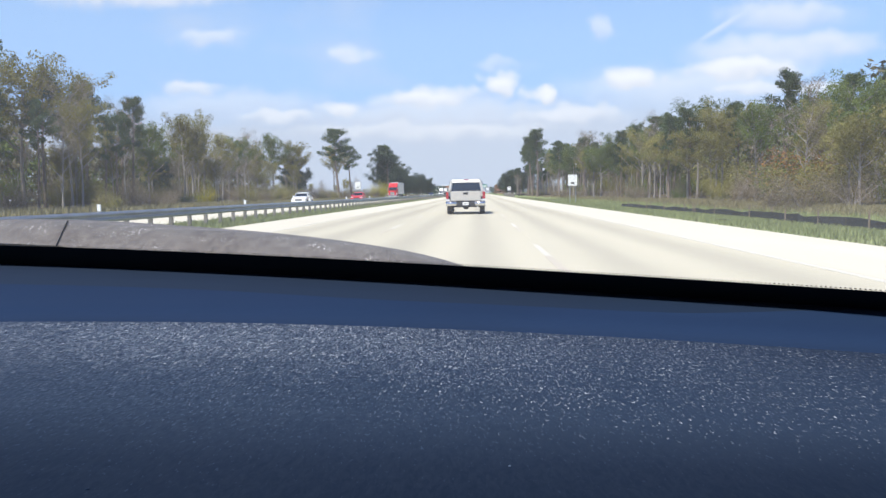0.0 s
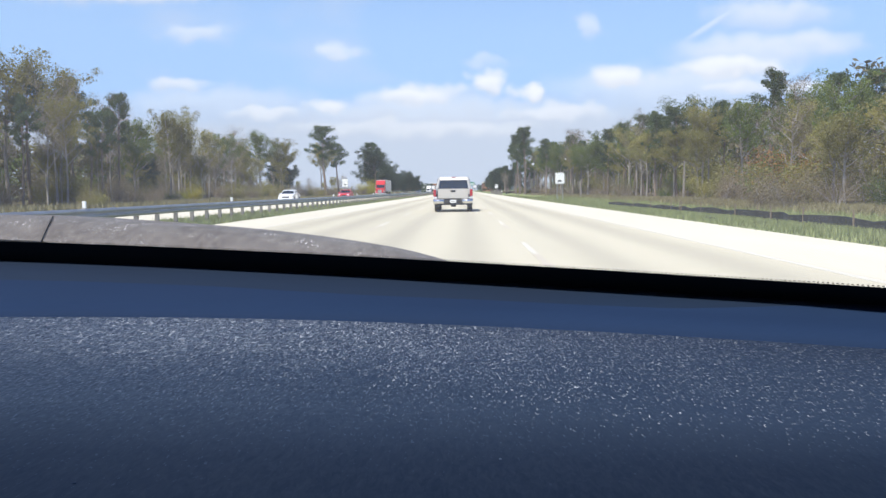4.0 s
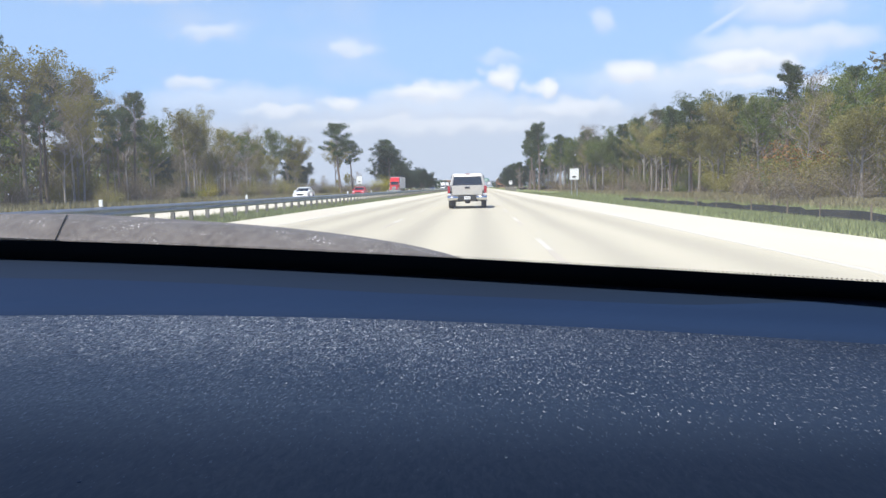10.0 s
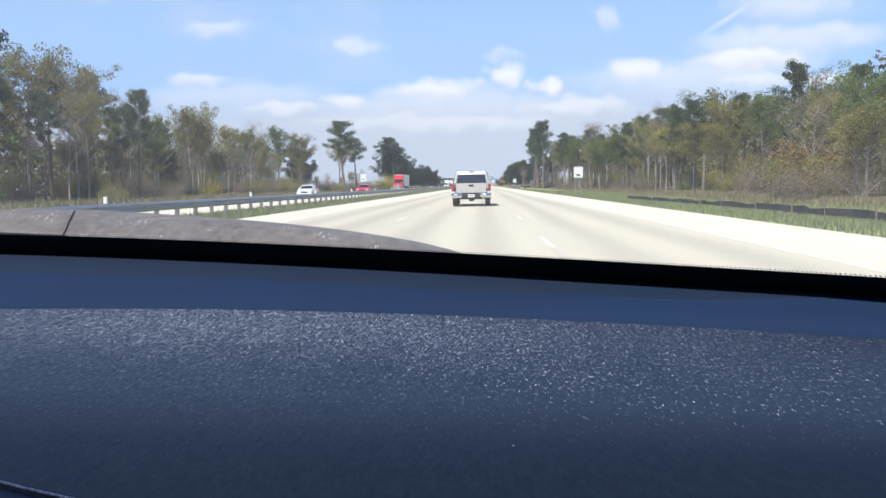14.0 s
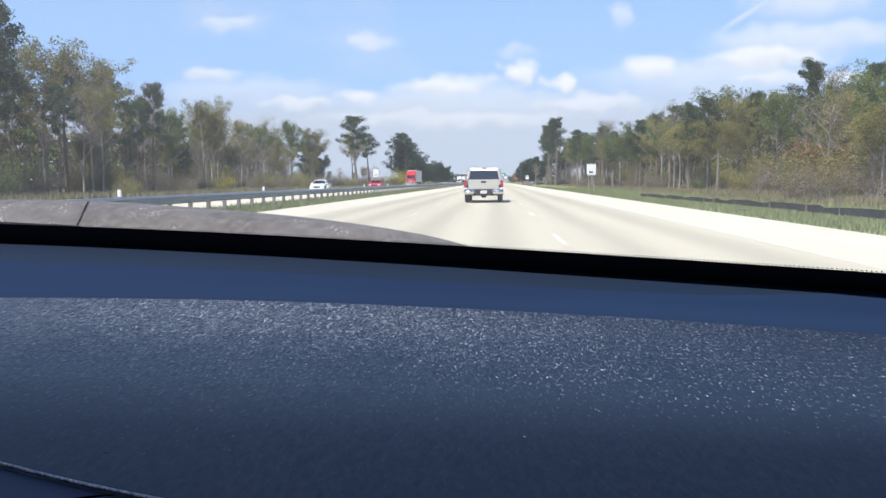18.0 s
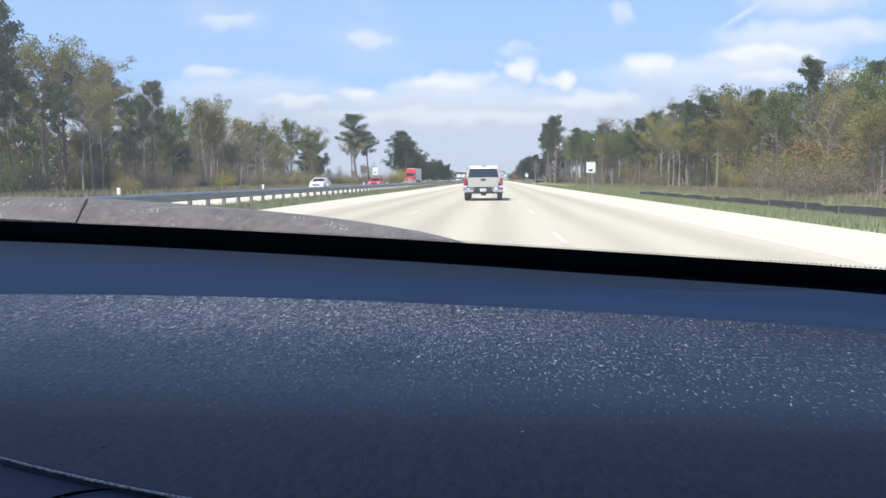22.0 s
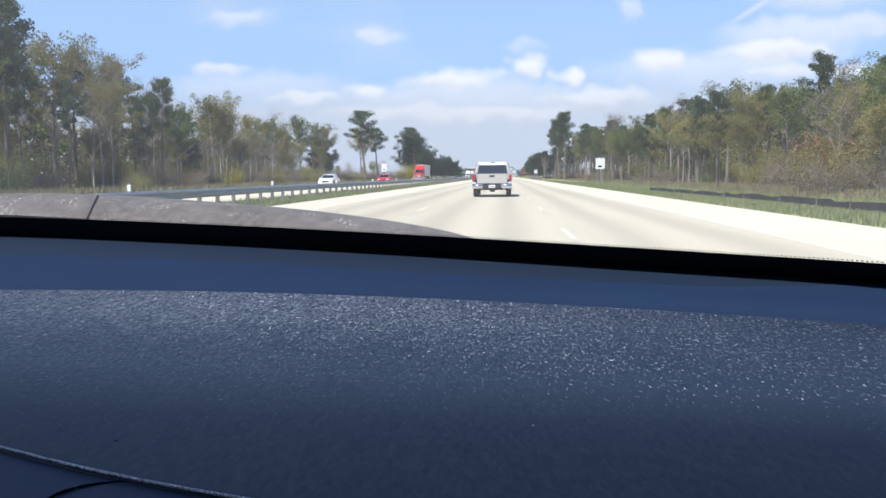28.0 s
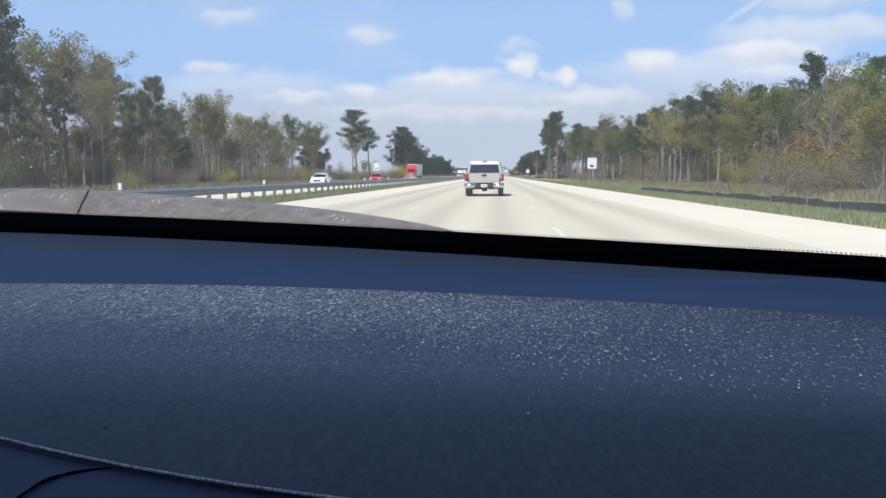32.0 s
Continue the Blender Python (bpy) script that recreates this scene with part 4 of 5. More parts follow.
def pickup(label, paint, at, turn=0.0, name="pickup_truck"):
    """A crew-cab pickup that looks along +y, its tail at y = 0."""
    t = thing(name, label, "pickup truck", at=at, turn=turn)
    half, L = 1.0, 5.75
    lean = lambda z: 1.0 if z < 1.22 else 1.0 - (z - 1.22) * .30
    # bed sides with wheel arches
    def side_poly(y0, y1, zlow, ztop, arch_y, r):
        pts = [(y0, zlow), (y0, ztop), (y1, ztop), (y1, zlow)]
        arc = [(arch_y + r * math.cos(a), .40 + r * math.sin(a)) for a in [math.pi * i / 10 for i in range(11)]]
        return pts + [(max(min(p[0], y1 - .02), y0 + .02), max(p[1], zlow)) for p in arc]
    for s in (-1, 1):
        x0, x1 = sorted((s * half, s * (half - .10)))
        part("bed_side", prism(side_poly(.12, 2.05, .52, 1.20, 1.15, .50), x0, x1, .02), paint, t)
        x0, x1 = sorted((s * half, s * (half - .16)))
        part("front_fender", prism(side_poly(4.28, L - .12, .52, 1.13, 4.78, .50), x0, x1, .03), paint, t)
        part("wheel_arch", prism([(.66, .40), (.66, .92), (1.64, .92), (1.64, .40)], *sorted((s * (half - .11), s * (half - .40))), 0), "black_trim", t)
        # cab side below the windows, in two doors
        for y0, y1 in ((2.08, 3.16), (3.18, 4.26)):
            d = part("door", prism([(y0, .48), (y0, 1.20), (y1, 1.20), (y1, .48)], *sorted((s * half, s * (half - .08))), .015), paint, t)
            part("door_handle", box(*sorted((s * (half + .03), s * (half - .01))), y0 + .12, y0 + .34, 1.03, 1.09, .012), "black_trim", d, "black door handle")
        part("running_board", box(*sorted((s * (half + .06), s * (half - .12))), 2.1, 4.2, .36, .43, .02), "chrome", t)
        m = part("mirror", box(*sorted((s * (half + .05), s * (half + .30))), 3.94, 4.10, 1.18, 1.42, .05), "black_trim", t, "black wing mirror")
        part("mirror_glass", box(*sorted((s * (half + .08), s * (half + .27))), 3.925, 3.945, 1.21, 1.39, .01), "lamp_clear", m)
        for y in (1.15, 4.78):
            wheel(t, s * (half - .14), y, .40, .26, s)
        part("tail_light", box(*sorted((s * (half + .012), s * (half - .13))), -.012, .14, .80, 1.16, .025), "tail_red", t, "red tail light")
        part("reversing_light", box(*sorted((s * (half + .006), s * (half - .19))), -.02, .10, .70, .775, .015), "lamp_clear", t, "clear reversing light")
        arc = [(-.02 - .13 * math.cos(a), .555 + .125 * math.sin(a)) for a in [math.pi * (i / 8 - .5) for i in range(9)]]
        part("bumper_end", prism(arc + [(.12, .68), (.12, .43)], *sorted((s * (half + .01), s * .47)), 0), "chrome", t, "chrome rear bumper end", True)
        part("headlight", box(*sorted((s * (half - .02), s * (half - .34))), L - .22, L - .08, .80, 1.02, .03), "lamp_clear", t)
        part("mud_flap", box(*sorted((s * (half - .02), s * (half - .28))), .52, .55, .22, .60), "black_trim", t)
    part("tailgate", box(-.78, .78, .0, .09, .70, 1.20, .03), paint, t)
    part("tailgate_handle", box(-.13, .13, -.02, .03, 1.03, 1.13, .015), "black_trim", t, "black tailgate handle")
    part("tailgate_cap", box(-.80, .80, .01, .10, 1.19, 1.225, .01), "black_trim", t, "black cap along the tailgate")
    part("bumper_step", box(-.47, .47, -.11, .14, .42, .645, .03), "black_trim", t, "dark middle of the rear bumper")
    p = part("number_plate", box(-.16, .16, -.13, -.108, .48, .63, .005), "sign_white", t)
    part("plate_bar", box(-.12, .12, -.136, -.129, .535, .575), "post", p, "grey bar in place of characters")
    part("hitch", box(-.05, .05, -.20, .12, .36, .44, .01), "black_trim", t)
    part("bed_floor", box(-.92, .92, .09, 2.06, .60, .68), "black_trim", t)
    part("chassis", box(-.50, .50, .1, L - .4, .40, .58), "black_trim", t)
    part("axle", lathe([(.05, -.8), (.05, -.15), (.15, -.12), (.15, .12), (.05, .15), (.05, .8)], 12, "x", (0, 1.15, .40)), "black_trim", t)
    part("exhaust_pipe", lathe([(.04, .15), (.04, 1.2)], 10, "y", (.62, 0, .38)), "chrome", t)
    for s in (-1, 1):
        part("belt_shelf", box(*sorted((s * (half - .02), s * (half - .20))), 2.08, 4.26, 1.175, 1.205, .01), paint, t)
    part("bed_head", box(-.92, .92, 2.02, 2.09, .6, 1.2), paint, t)
    # cab above the belt line: roof, pillars and tinted panes
    part("roof", prism([(2.18, 1.67), (2.27, 1.83), (2.7, 1.875), (3.4, 1.87), (3.75, 1.80), (3.80, 1.74), (3.6, 1.72), (2.4, 1.70)], -.775, .775, .06), paint, t, smooth=False)
    for s in (-1, 1):
        for a, b, w in (((2.08, 1.19), (2.24, 1.77), .15), ((3.12, 1.19), (3.12, 1.77), .07), ((4.24, 1.19), (3.76, 1.77), .08)):
            v, f = tube_data([(s * (half - .12), a[0] + .05, a[1]), (s * .76, b[0] + .03, b[1])], [w * .6, w * .5], 8)
            part("pillar", mesh_of("pillar", v, f, paint, True), paint, t)
        part("side_window", prism([(2.2, 1.2), (2.32, 1.74), (3.70, 1.74), (4.16, 1.2)], *sorted((s * (half - .11), s * (half - .14))), 0,
                                  lambda z: 1.0 - (z - 1.2) * .28), "dark_glass", t)
    part("rear_window", prism([(2.11, 1.22), (2.21, 1.68), (2.25, 1.68), (2.15, 1.22)], -.78, .78, .005, lambda z: 1.04 - (z - 1.22) * .26), "dark_glass", t, "dark rear window")
    part("rear_sill", box(-.86, .86, 2.05, 2.16, 1.16, 1.23, .02), paint, t)
    part("windscreen", prism([(4.28, 1.18), (3.78, 1.76), (3.75, 1.76), (4.25, 1.18)], -.84, .84, .005, lambda z: 1.0 - (z - 1.18) * .26), "dark_glass", t)
    part("cab_core", box(-.86, .86, 2.25, 4.1, .5, 1.21), "black_trim", t)
    part("brake_light", box(-.11, .11, 2.215, 2.27, 1.80, 1.835, .01), "tail_red", t, "red high brake light")
    part("hood", prism([(4.24, 1.0), (4.26, 1.19), (5.0, 1.16), (5.5, 1.10), (L - .1, 1.0), (L - .1, .9)], -.86, .86, .04), paint, t)
    part("grille", box(-.62, .62, L - .14, L - .06, .78, 1.04, .03), "chrome", t)
    part("front_bumper", box(-half, half, L - .22, L + .02, .42, .72, .06), "chrome", t)
    return t


def saloon(label, paint, at, turn):
    """A four-door car that looks along +y, its tail at y = 0."""
    t = thing("car", label, "car", at=at, turn=turn)
    part("body", prism([(.0, .35), (.02, .80), (.15, .95), (1.0, 1.0), (3.4, .98), (4.3, .82), (4.6, .62), (4.62, .35), (4.2, .25), (.4, .25)], -.89, .89, .10), paint, t)
    part("cabin_glass", prism([(.75, .96), (1.35, 1.36), (2.45, 1.38), (3.35, .96)], -.80, .80, .03, lambda z: 1.0 - (z - .96) * .45), "dark_glass", t, "dark car windows")
    part("roof", prism([(1.28, 1.36), (1.4, 1.43), (2.0, 1.46), (2.5, 1.41), (2.56, 1.36)], -.66, .66, .04), paint, t)
    for s in (-1, 1):
        for a, b in (((.80, .96), (1.36, 1.38)), ((1.95, .96), (1.95, 1.40)), ((3.30, .96), (2.45, 1.38))):
            v, f = tube_data([(s * .81, *a), (s * .655, *b)], [.05, .04], 6)
            part("pillar", mesh_of("pillar", v, f, paint, True), paint, t)
        part("headlight", box(*sorted((s * .84, s * .50)), 4.38, 4.60, .62, .76, .03), "lamp_clear", t)
        part("tail_light", box(*sorted((s * .86, s * .56)), -.01, .10, .66, .82, .03), "tail_red", t)
        part("mirror", box(*sorted((s * .88, s * 1.05)), 2.95, 3.08, .95, 1.08, .03), paint, t)
        for y in (.85, 3.65):
            wheel(t, s * .80, y, .33, .21, s)
    part("grille", box(-.42, .42, 4.57, 4.64, .45, .66, .02), "black_trim", t)
    part("bumper", box(-.88, .88, 4.50, 4.70, .30, .46, .05), paint, t)
    return t


def van(label, paint, at, turn):
    """A high-roofed van that looks along +y."""
    t = thing("van", label, "van", at=at, turn=turn)
    part("body", prism([(.0, .40), (.0, 2.25), (.15, 2.45), (3.9, 2.50), (4.3, 2.30), (5.0, 1.25), (5.7, 1.05), (5.8, .75), (5.8, .40)], -1.0, 1.0, .12, lambda z: 1.0 if z < 1.3 else 1.0 - (z - 1.3) * .10), paint, t)
    part("windscreen", prism([(4.42, 2.17), (4.45, 2.17), (4.98, 1.35), (4.95, 1.33)], -.80, .80, .01), "dark_glass", t).location = (0, .045, .03)
    for s in (-1, 1):
        for y0, y1 in ((.4, 1.7), (1.85, 3.1), (3.3, 4.3)):
            part("side_window", box(*sorted((s * .985, s * .90)), y0, y1, 1.40, 2.02, .02), "dark_glass", t)
        part("headlight", box(*sorted((s * .95, s * .62)), 5.62, 5.82, .86, 1.04, .03), "lamp_clear", t)
        part("mirror", box(*sorted((s * 1.0, s * 1.22)), 4.60, 4.72, 1.35, 1.65, .03), "black_trim", t)
        for y in (1.1, 4.7):
            wheel(t, s * .88, y, .36, .24, s)
    part("grille", box(-.55, .55, 5.76, 5.84, .62, .98, .02), "black_trim", t)
    part("bumper", box(-.98, .98, 5.66, 5.90, .36, .60, .05), "black_trim", t)
    return t


def lorry(label, paint, at, turn):
    """A long-nosed tractor with a box trailer, looking along +y, its tail at y = 0."""
    t = thing("lorry", label, "truck", at=at, turn=turn)
    tr = part("trailer", box(-1.28, 1.28, 0, 14.6, 1.15, 4.1, .04), "trailer", t, "white box trailer")
    for i in range(12):
        for s in (-1, 1):
            part("trailer_rib", box(*sorted((s * 1.278, s * 1.30)), .6 + 1.2 * i, .64 + 1.2 * i, 1.2, 4.05), "trailer", tr)
    part("trailer_frame", box(-.5, .5, .3, 14.2, .85, 1.15), "black_trim", t)
    part("cab", prism([(15.0, 1.0), (15.0, 3.75), (15.4, 3.95), (16.9, 3.2), (17.25, 2.85), (17.5, 2.0), (17.5, 1.0)], -1.15, 1.15, .12), paint, t)
    part("engine_hood", prism([(17.45, .8), (17.45, 2.0), (18.7, 1.85), (19.1, 1.6), (19.15, .8)], -.95, .95, .12), paint, t)
    part("windscreen", prism([(17.26, 2.84), (17.30, 2.84), (17.56, 2.08), (17.50, 2.08)], -.98, .98, .01), "dark_glass", t)
    part("grille", box(-.55, .55, 19.1, 19.18, .85, 1.6, .03), "chrome", t)
    part("bumper", box(-1.2, 1.2, 18.9, 19.3, .40, .78, .06), "chrome", t)
    part("tractor_frame", box(-.45, .45, 12.6, 19.0, .60, .95), "black_trim", t)
    for s in (-1, 1):
        part("side_window", box(*sorted((s * 1.16, s * 1.08)), 16.5, 17.3, 2.05, 2.75, .02), "dark_glass", t)
        part("headlight", box(*sorted((s * 1.12, s * .72)), 18.7, 19.0, .95, 1.25, .05), "lamp_clear", t)
        part("fender", prism([(17.6, .75), (17.7, 1.15), (18.1, 1.3), (18.6, 1.2), (18.85, .75)], *sorted((s * .93, s * 1.2)), .05), paint, t)
        part("exhaust_stack", lathe([(.07, 1.0), (.07, 4.1)], 10, "z", (s * 1.1, 14.85, 0)), "chrome", t)
        part("mirror", box(*sorted((s * 1.2, s * 1.42)), 17.1, 17.2, 2.0, 2.7, .03), "chrome", t)
        for y in (1.4, 2.7, 13.0, 14.3, 18.25):
            wheel(t, s * 1.0, y, .50, .30, s)
    return t


pickup("silver crew-cab pickup truck driving ahead in the lane", "silver", (-.62, 43.0, 0.0))
saloon("white saloon car on the oncoming road", "white_paint", (-21.5, 104, 0), 180)
saloon("red saloon car on the oncoming road", "red_paint", (-18.0, 128, 0), 180)
lorry("red-nosed lorry with a white box trailer on the oncoming road", "red_paint", (-21.8, 232, 0), 180)
van("white high-roofed van on the oncoming road", "white_paint", (-18.2, 420, 0), 180)
lorry("white lorry with a white box trailer on the oncoming road", "white_paint", (-21.8, 520, 0), 180)
saloon("dark blue saloon car on the oncoming road", "blue_paint", (-18.2, 330, 0), 180)
pickup("white pickup truck on the oncoming road behind", "white_paint", (-21.6, -70, 0), 180)
saloon("silver hatchback driving far ahead in the lane", "silver", (-1.0, 150, 0), 0)


# ---- signs and roadside things ----
def road_sign(label, at, w, h, low, posts, marks=(), face="sign_white", turn=0.0, name="road_sign", bar=None):
    """A flat sheet with rounded corners on square posts; its face looks to -y. marks: ink boxes (x0, x1, z0, z1, material) from the sheet's middle."""
    s = thing(name, label, "sign", at=at, turn=turn)
    for x in posts:
        part("post", box(x - .04, x + .04, .03, .11, -.6, low + h * .9, .01), "steel", s, "galvanised sign post")
    sh = part("sheet", box(-w / 2, w / 2, 0.0, .03, low, low + h, .012), face, s)
    part("border", box(-w / 2 + .05, w / 2 - .05, -.004, .0, low + .05, low + .07), "sign_black", sh)
    part("border", box(-w / 2 + .05, w / 2 - .05, -.004, .0, low + h - .07, low + h - .05), "sign_black", sh)
    for x0, x1, z0, z1, ink in marks:
        part("mark", box(x0, x1, -.006, -.001, low + h / 2 + z0, low + h / 2 + z1), ink, sh, "block of lettering too small to read")
    return s


K, W_ = "sign_black", "sign_white"
road_sign("white rectangular road sign on two steel posts beside the shoulder", (12.9, 114, -.15), 1.22, 1.5, 2.0, (-.38, .38), ((-.26, .22, -.48, -.26, K),))
road_sign("white rectangular road sign across the highway", (-30.5, 212, -.2), 1.4, 2.0, 2.6, (-.42, .42), ((-.3, .3, -.55, -.35, K),))
road_sign("small white road sign far along the shoulder", (12.4, 330, -.15), 1.2, 1.5, 2.0, (-.38, .38), ((-.42, .42, .3, .5, K),))
road_sign("blue and red route shield sign on two posts", (12.9, -395, -.15), 1.2, 2.2, 2.2, (-.38, .38), ((-.48, .48, -.5, .45, "sign_blue"), (-.48, .48, .47, .72, "sign_red"), (-.3, .3, -.35, .25, W_)))
road_sign("tall white information sign with vertical black bars", (-33.0, -142, -.2), 3.1, 4.3, 3.2, (-.6, .6), tuple((-1.1 + i * .45, -.95 + i * .45, -1.7, .2, K) for i in range(6)))
road_sign("pale back of a low rectangular sign across the highway", (-33.0, -60, -.2), 3.0, 2.1, 1.2, (-1.0, 1.0), (), "post")
road_sign("tall white road sign on two posts beside the shoulder", (13.0, -172, -.15), 1.5, 1.9, 2.2, (-.4, .4), ((-.5, .5, .3, .6, K), (-.5, .5, -.2, .1, K)))
road_sign("small green marker sign on a post", (17.0, -168, -.5), .6, 1.5, 1.8, (0,), ((-.2, .2, -.4, .4, W_),), "sign_green")

gantry = thing("overhead_sign", "green overhead direction sign on steel posts far along the highway", "sign", at=(0, 780, 0))
for x in (9.5, -9.8):
    part("post", lathe([(.25, -.5), (.2, 8.2)], 12, "z", (x, .3, 0)), "steel", gantry)
part("truss", box(-9.9, 9.6, .2, .5, 7.0, 7.8), "steel", gantry)
for x0, x1 in ((3.5, 9.0), (-3.2, 2.2)):
    pl = part("sign_panel", box(x0, x1, 0, .12, 5.6, 8.8, .05), "sign_green", gantry)
    for k in range(2):
        part("mark", box(x0 + .6, x1 - .6, -.02, -.005, 6.3 + k * 1.1, 6.8 + k * 1.1), "sign_white", pl, "block of lettering too small to read")


def far_building(label, at, w, d, h, wall, roof):
    """A low roadside building with a parapet, doors and a row of windows."""
    b = thing("building", label, "building", at=at)
    part("wall", box(-w / 2, w / 2, 0, d, -.5, h, .05), wall, b)
    part("roof", box(-w / 2 - .3, w / 2 + .3, -.3, d + .3, h, h + .45, .06), roof, b)
    for i in range(int(w // 4)):
        x = -w / 2 + 2 + 4 * i
        win = part("window", box(x - 1.1, x + 1.1, -.06, .05, 1.0, min(3.0, h - .6), .02), "dark_glass", b)
        part("sill", box(x - 1.2, x + 1.2, -.14, 0, .9, 1.0), "stucco", win)
    return b


far_building("white commercial building far along the highway", (-46, 840, 0), 22, 14, 7.5, "tower_white", "steel")
far_building("tan commercial building far along the highway", (-24, 905, 0), 16, 12, 6.5, "stucco", "brick")
far_building("red-brick commercial building far along the highway", (-34, 960, 0), 14, 12, 9.5, "brick", "tower_white")
far_building("white commercial building far beyond the woods", (-12, 1120, 0), 18, 12, 8.5, "tower_white", "brick")
far_building("brown commercial building far beside the shoulder", (24, 880, 0), 12, 12, 9.0, "brick", "stucco")

tall = thing("sign_tower", "tall white sign on a steel pole beyond the oncoming road", "sign", at=(-46, 560, -.2))
part("pole", lathe([(.25, -.4), (.2, 10)], 12), "steel", tall)
part("sign_panel", box(-2.0, 2.0, -.3, .3, 8.0, 13.0, .08), "sign_white", tall)

# black silt fence that wanders along the ditch
fence = thing("silt_fence", "sagging black silt fence along the ditch beside the shoulder", "silt fence")
NF = 44
fv, ff = [], []
for i in range(NF):
    y = 25 + i * 1.1
    x = 12.9 + .35 * math.sin(i * .55) + .25 * math.sin(i * 1.7)
    z = ground_z(x, y)
    top = .42 + .08 * math.sin(i * 2.1) * math.sin(i * .7)
    fv += [(x, y, z - .1), (x + .04 * math.sin(i * 3), y, z + top), (x + .02, y + .01, z - .1), (x + .03 + .04 * math.sin(i * 3), y + .01, z + top)]
for i in range(NF - 1):
    a, b = 4 * i, 4 * i + 4
    ff += [(a, b, b + 1, a + 1), (a + 2, a + 3, b + 3, b + 2), (a + 1, b + 1, b + 3, a + 3)]
part("fabric", mesh_of("fabric", fv, ff, "black_cloth"), "", fence)
for i in range(0, NF, 3):
    x, y, z = fv[4 * i]
    part("stake", box(x - .03, x + .02, y - .02, y + .02, z - .3, z + .8), "timber", fence)

# rows of black drain baskets in the grass further on
for gx, gy, n in ((16.0, 322, 7), (19.0, 348, 8), (15.0, 372, 6)):
    for i in range(n):
        b = thing("drain_basket", "squat black plastic drain basket standing in the grass", "basket", "black baskets in the field", at=(gx + i * .95, gy + .4 * math.sin(i * 2), ground_z(gx, gy)))
        part("wall", lathe([(.34, -.1), (.38, .1), (.36, .62), (.40, .70), (.33, .70), (.30, .2)], 14), "black_cloth", b)

# dark scraps lying on the verge
for x, y in ((9.6, 27.5), (9.0, 31.0), (10.8, 39.0), (9.4, 62.0)):
    bm = bmesh.new()
    bmesh.ops.create_icosphere(bm, subdivisions=2, radius=.16)
    for v in bm.verts:
        v.co = Vector((v.co.x * 1.9, v.co.y * 1.2, v.co.z * .45)) * (1 + .35 * noise.noise(v.co * 6 + Vector((x, y, 0))))
    tagged(part("tyre_scrap", bm, "rubber", at=(x, y, ground_z(x, y) + .03)), "torn black tyre scrap lying on the verge", "tyre scrap")


# ---- behind the camera: what the drive has passed ----
tower = thing("water_tower", "white steel water tower on six slim legs", "water tower", at=(-86, -262, -.3))
part("tank", lathe([(.9, 24.2), (4.2, 24.6), (6.2, 26.0), (6.6, 28.0), (6.5, 30.2), (5.2, 32.0), (2.8, 33.2), (.4, 33.6)], 32), "tower_white", tower, smooth=True)
part("balcony", lathe([(6.55, 27.8), (7.1, 27.8), (7.1, 28.0), (6.55, 28.0)], 32), "tower_white", tower)
part("riser_pipe", lathe([(1.0, -.3), (.95, 24.4)], 16), "tower_white", tower)
for i in range(6):
    a = math.pi * i / 3 + .3
    v, f = tube_data([(7.2 * math.cos(a), 7.2 * math.sin(a), -.3), (6.1 * math.cos(a), 6.1 * math.sin(a), 27.0)], [.38, .34], 10)
    part("leg", mesh_of("leg", v, f, "tower_white", True), "", tower)
part("tank_mark", box(-2.4, 2.4, -6.72, -6.5, 28.6, 30.0, .05), "steel", tower, "grey bar of lettering on the tank")

board = thing("billboard", "wide orange, red and yellow billboard on a row of timber posts", "billboard", at=(-76, -190, -.3))
for i in range(7):
    part("post", lathe([(.16, -.5), (.14, 10.5)], 10, "z", (-6.4 + i * 2.1, .35, 0)), "timber", board)
panel = part("panel", box(-7.6, 7.6, 0, .2, 10.2, 15.0, .03), "poster_tan", board)
part("poster_field", box(-7.4, 1.8, -.02, -.004, 12.8, 14.9), "orange", panel)
part("poster_field", box(1.9, 7.4, -.02, -.004, 12.8, 14.9), "poster_red", panel)
part("poster_field", box(-7.4, 7.4, -.02, -.004, 10.3, 11.2), "poster_yellow", panel)
for x0, x1, z in ((2.6, 6.8, 13.6), (-6.6, .9, 13.5)):
    part("mark", box(x0, x1, -.04, -.021, z, z + .7), "sign_white" if x0 > 0 else "poster_tan", panel, "block of lettering too small to read")
belt(-95, -78, -300, -120, 26, {"pine": 6, "dense": 2}, 12, 17, "pine wood behind the billboard")
belt(20, 40, -330, -20, 34, {"pine": 4, "spring": 4, "bare": 3, "green": 2}, 10, 16, "woods already passed beside the shoulder")
belt(-58, -44, -120, 40, 20, {"spring": 4, "bare": 3, "pine": 2, "green": 2}, 11, 16, "woods already passed across the highway")


# ---- the car that carries the camera ----
XC = -0.62


def folded(x):
    """The car is alike on both sides of its middle line."""
    return XC + math.sqrt((x - XC) ** 2 + .02 ** 2)


def y_glass(x):
    x = folded(x)
    return 0.0678 * x ** 3 - 0.1441 * x ** 2 - 0.6001 * x + 0.6521


def y_strip(x):
    x = folded(x)
    wide = np.interp(x, (-.64, -.46, -.34, -.22, -.12, -.07, -.035, .012, .05, .084, .117, .133, .149, .181, .212, .231, .26), (.16, .136, .112, .095, .091, .087, .080, .070, .0635, .0585, .0535, .0500, .0426, .0271, .0119, .0030, .0020))
    return y_glass(x) - float(wide)


def y_crest(x):
    x = folded(x)
    x /= 1.06
    return 1.06 * (0.1027 * x ** 3 - 0.4514 * x ** 2 - 0.3131 * x + 0.4884)


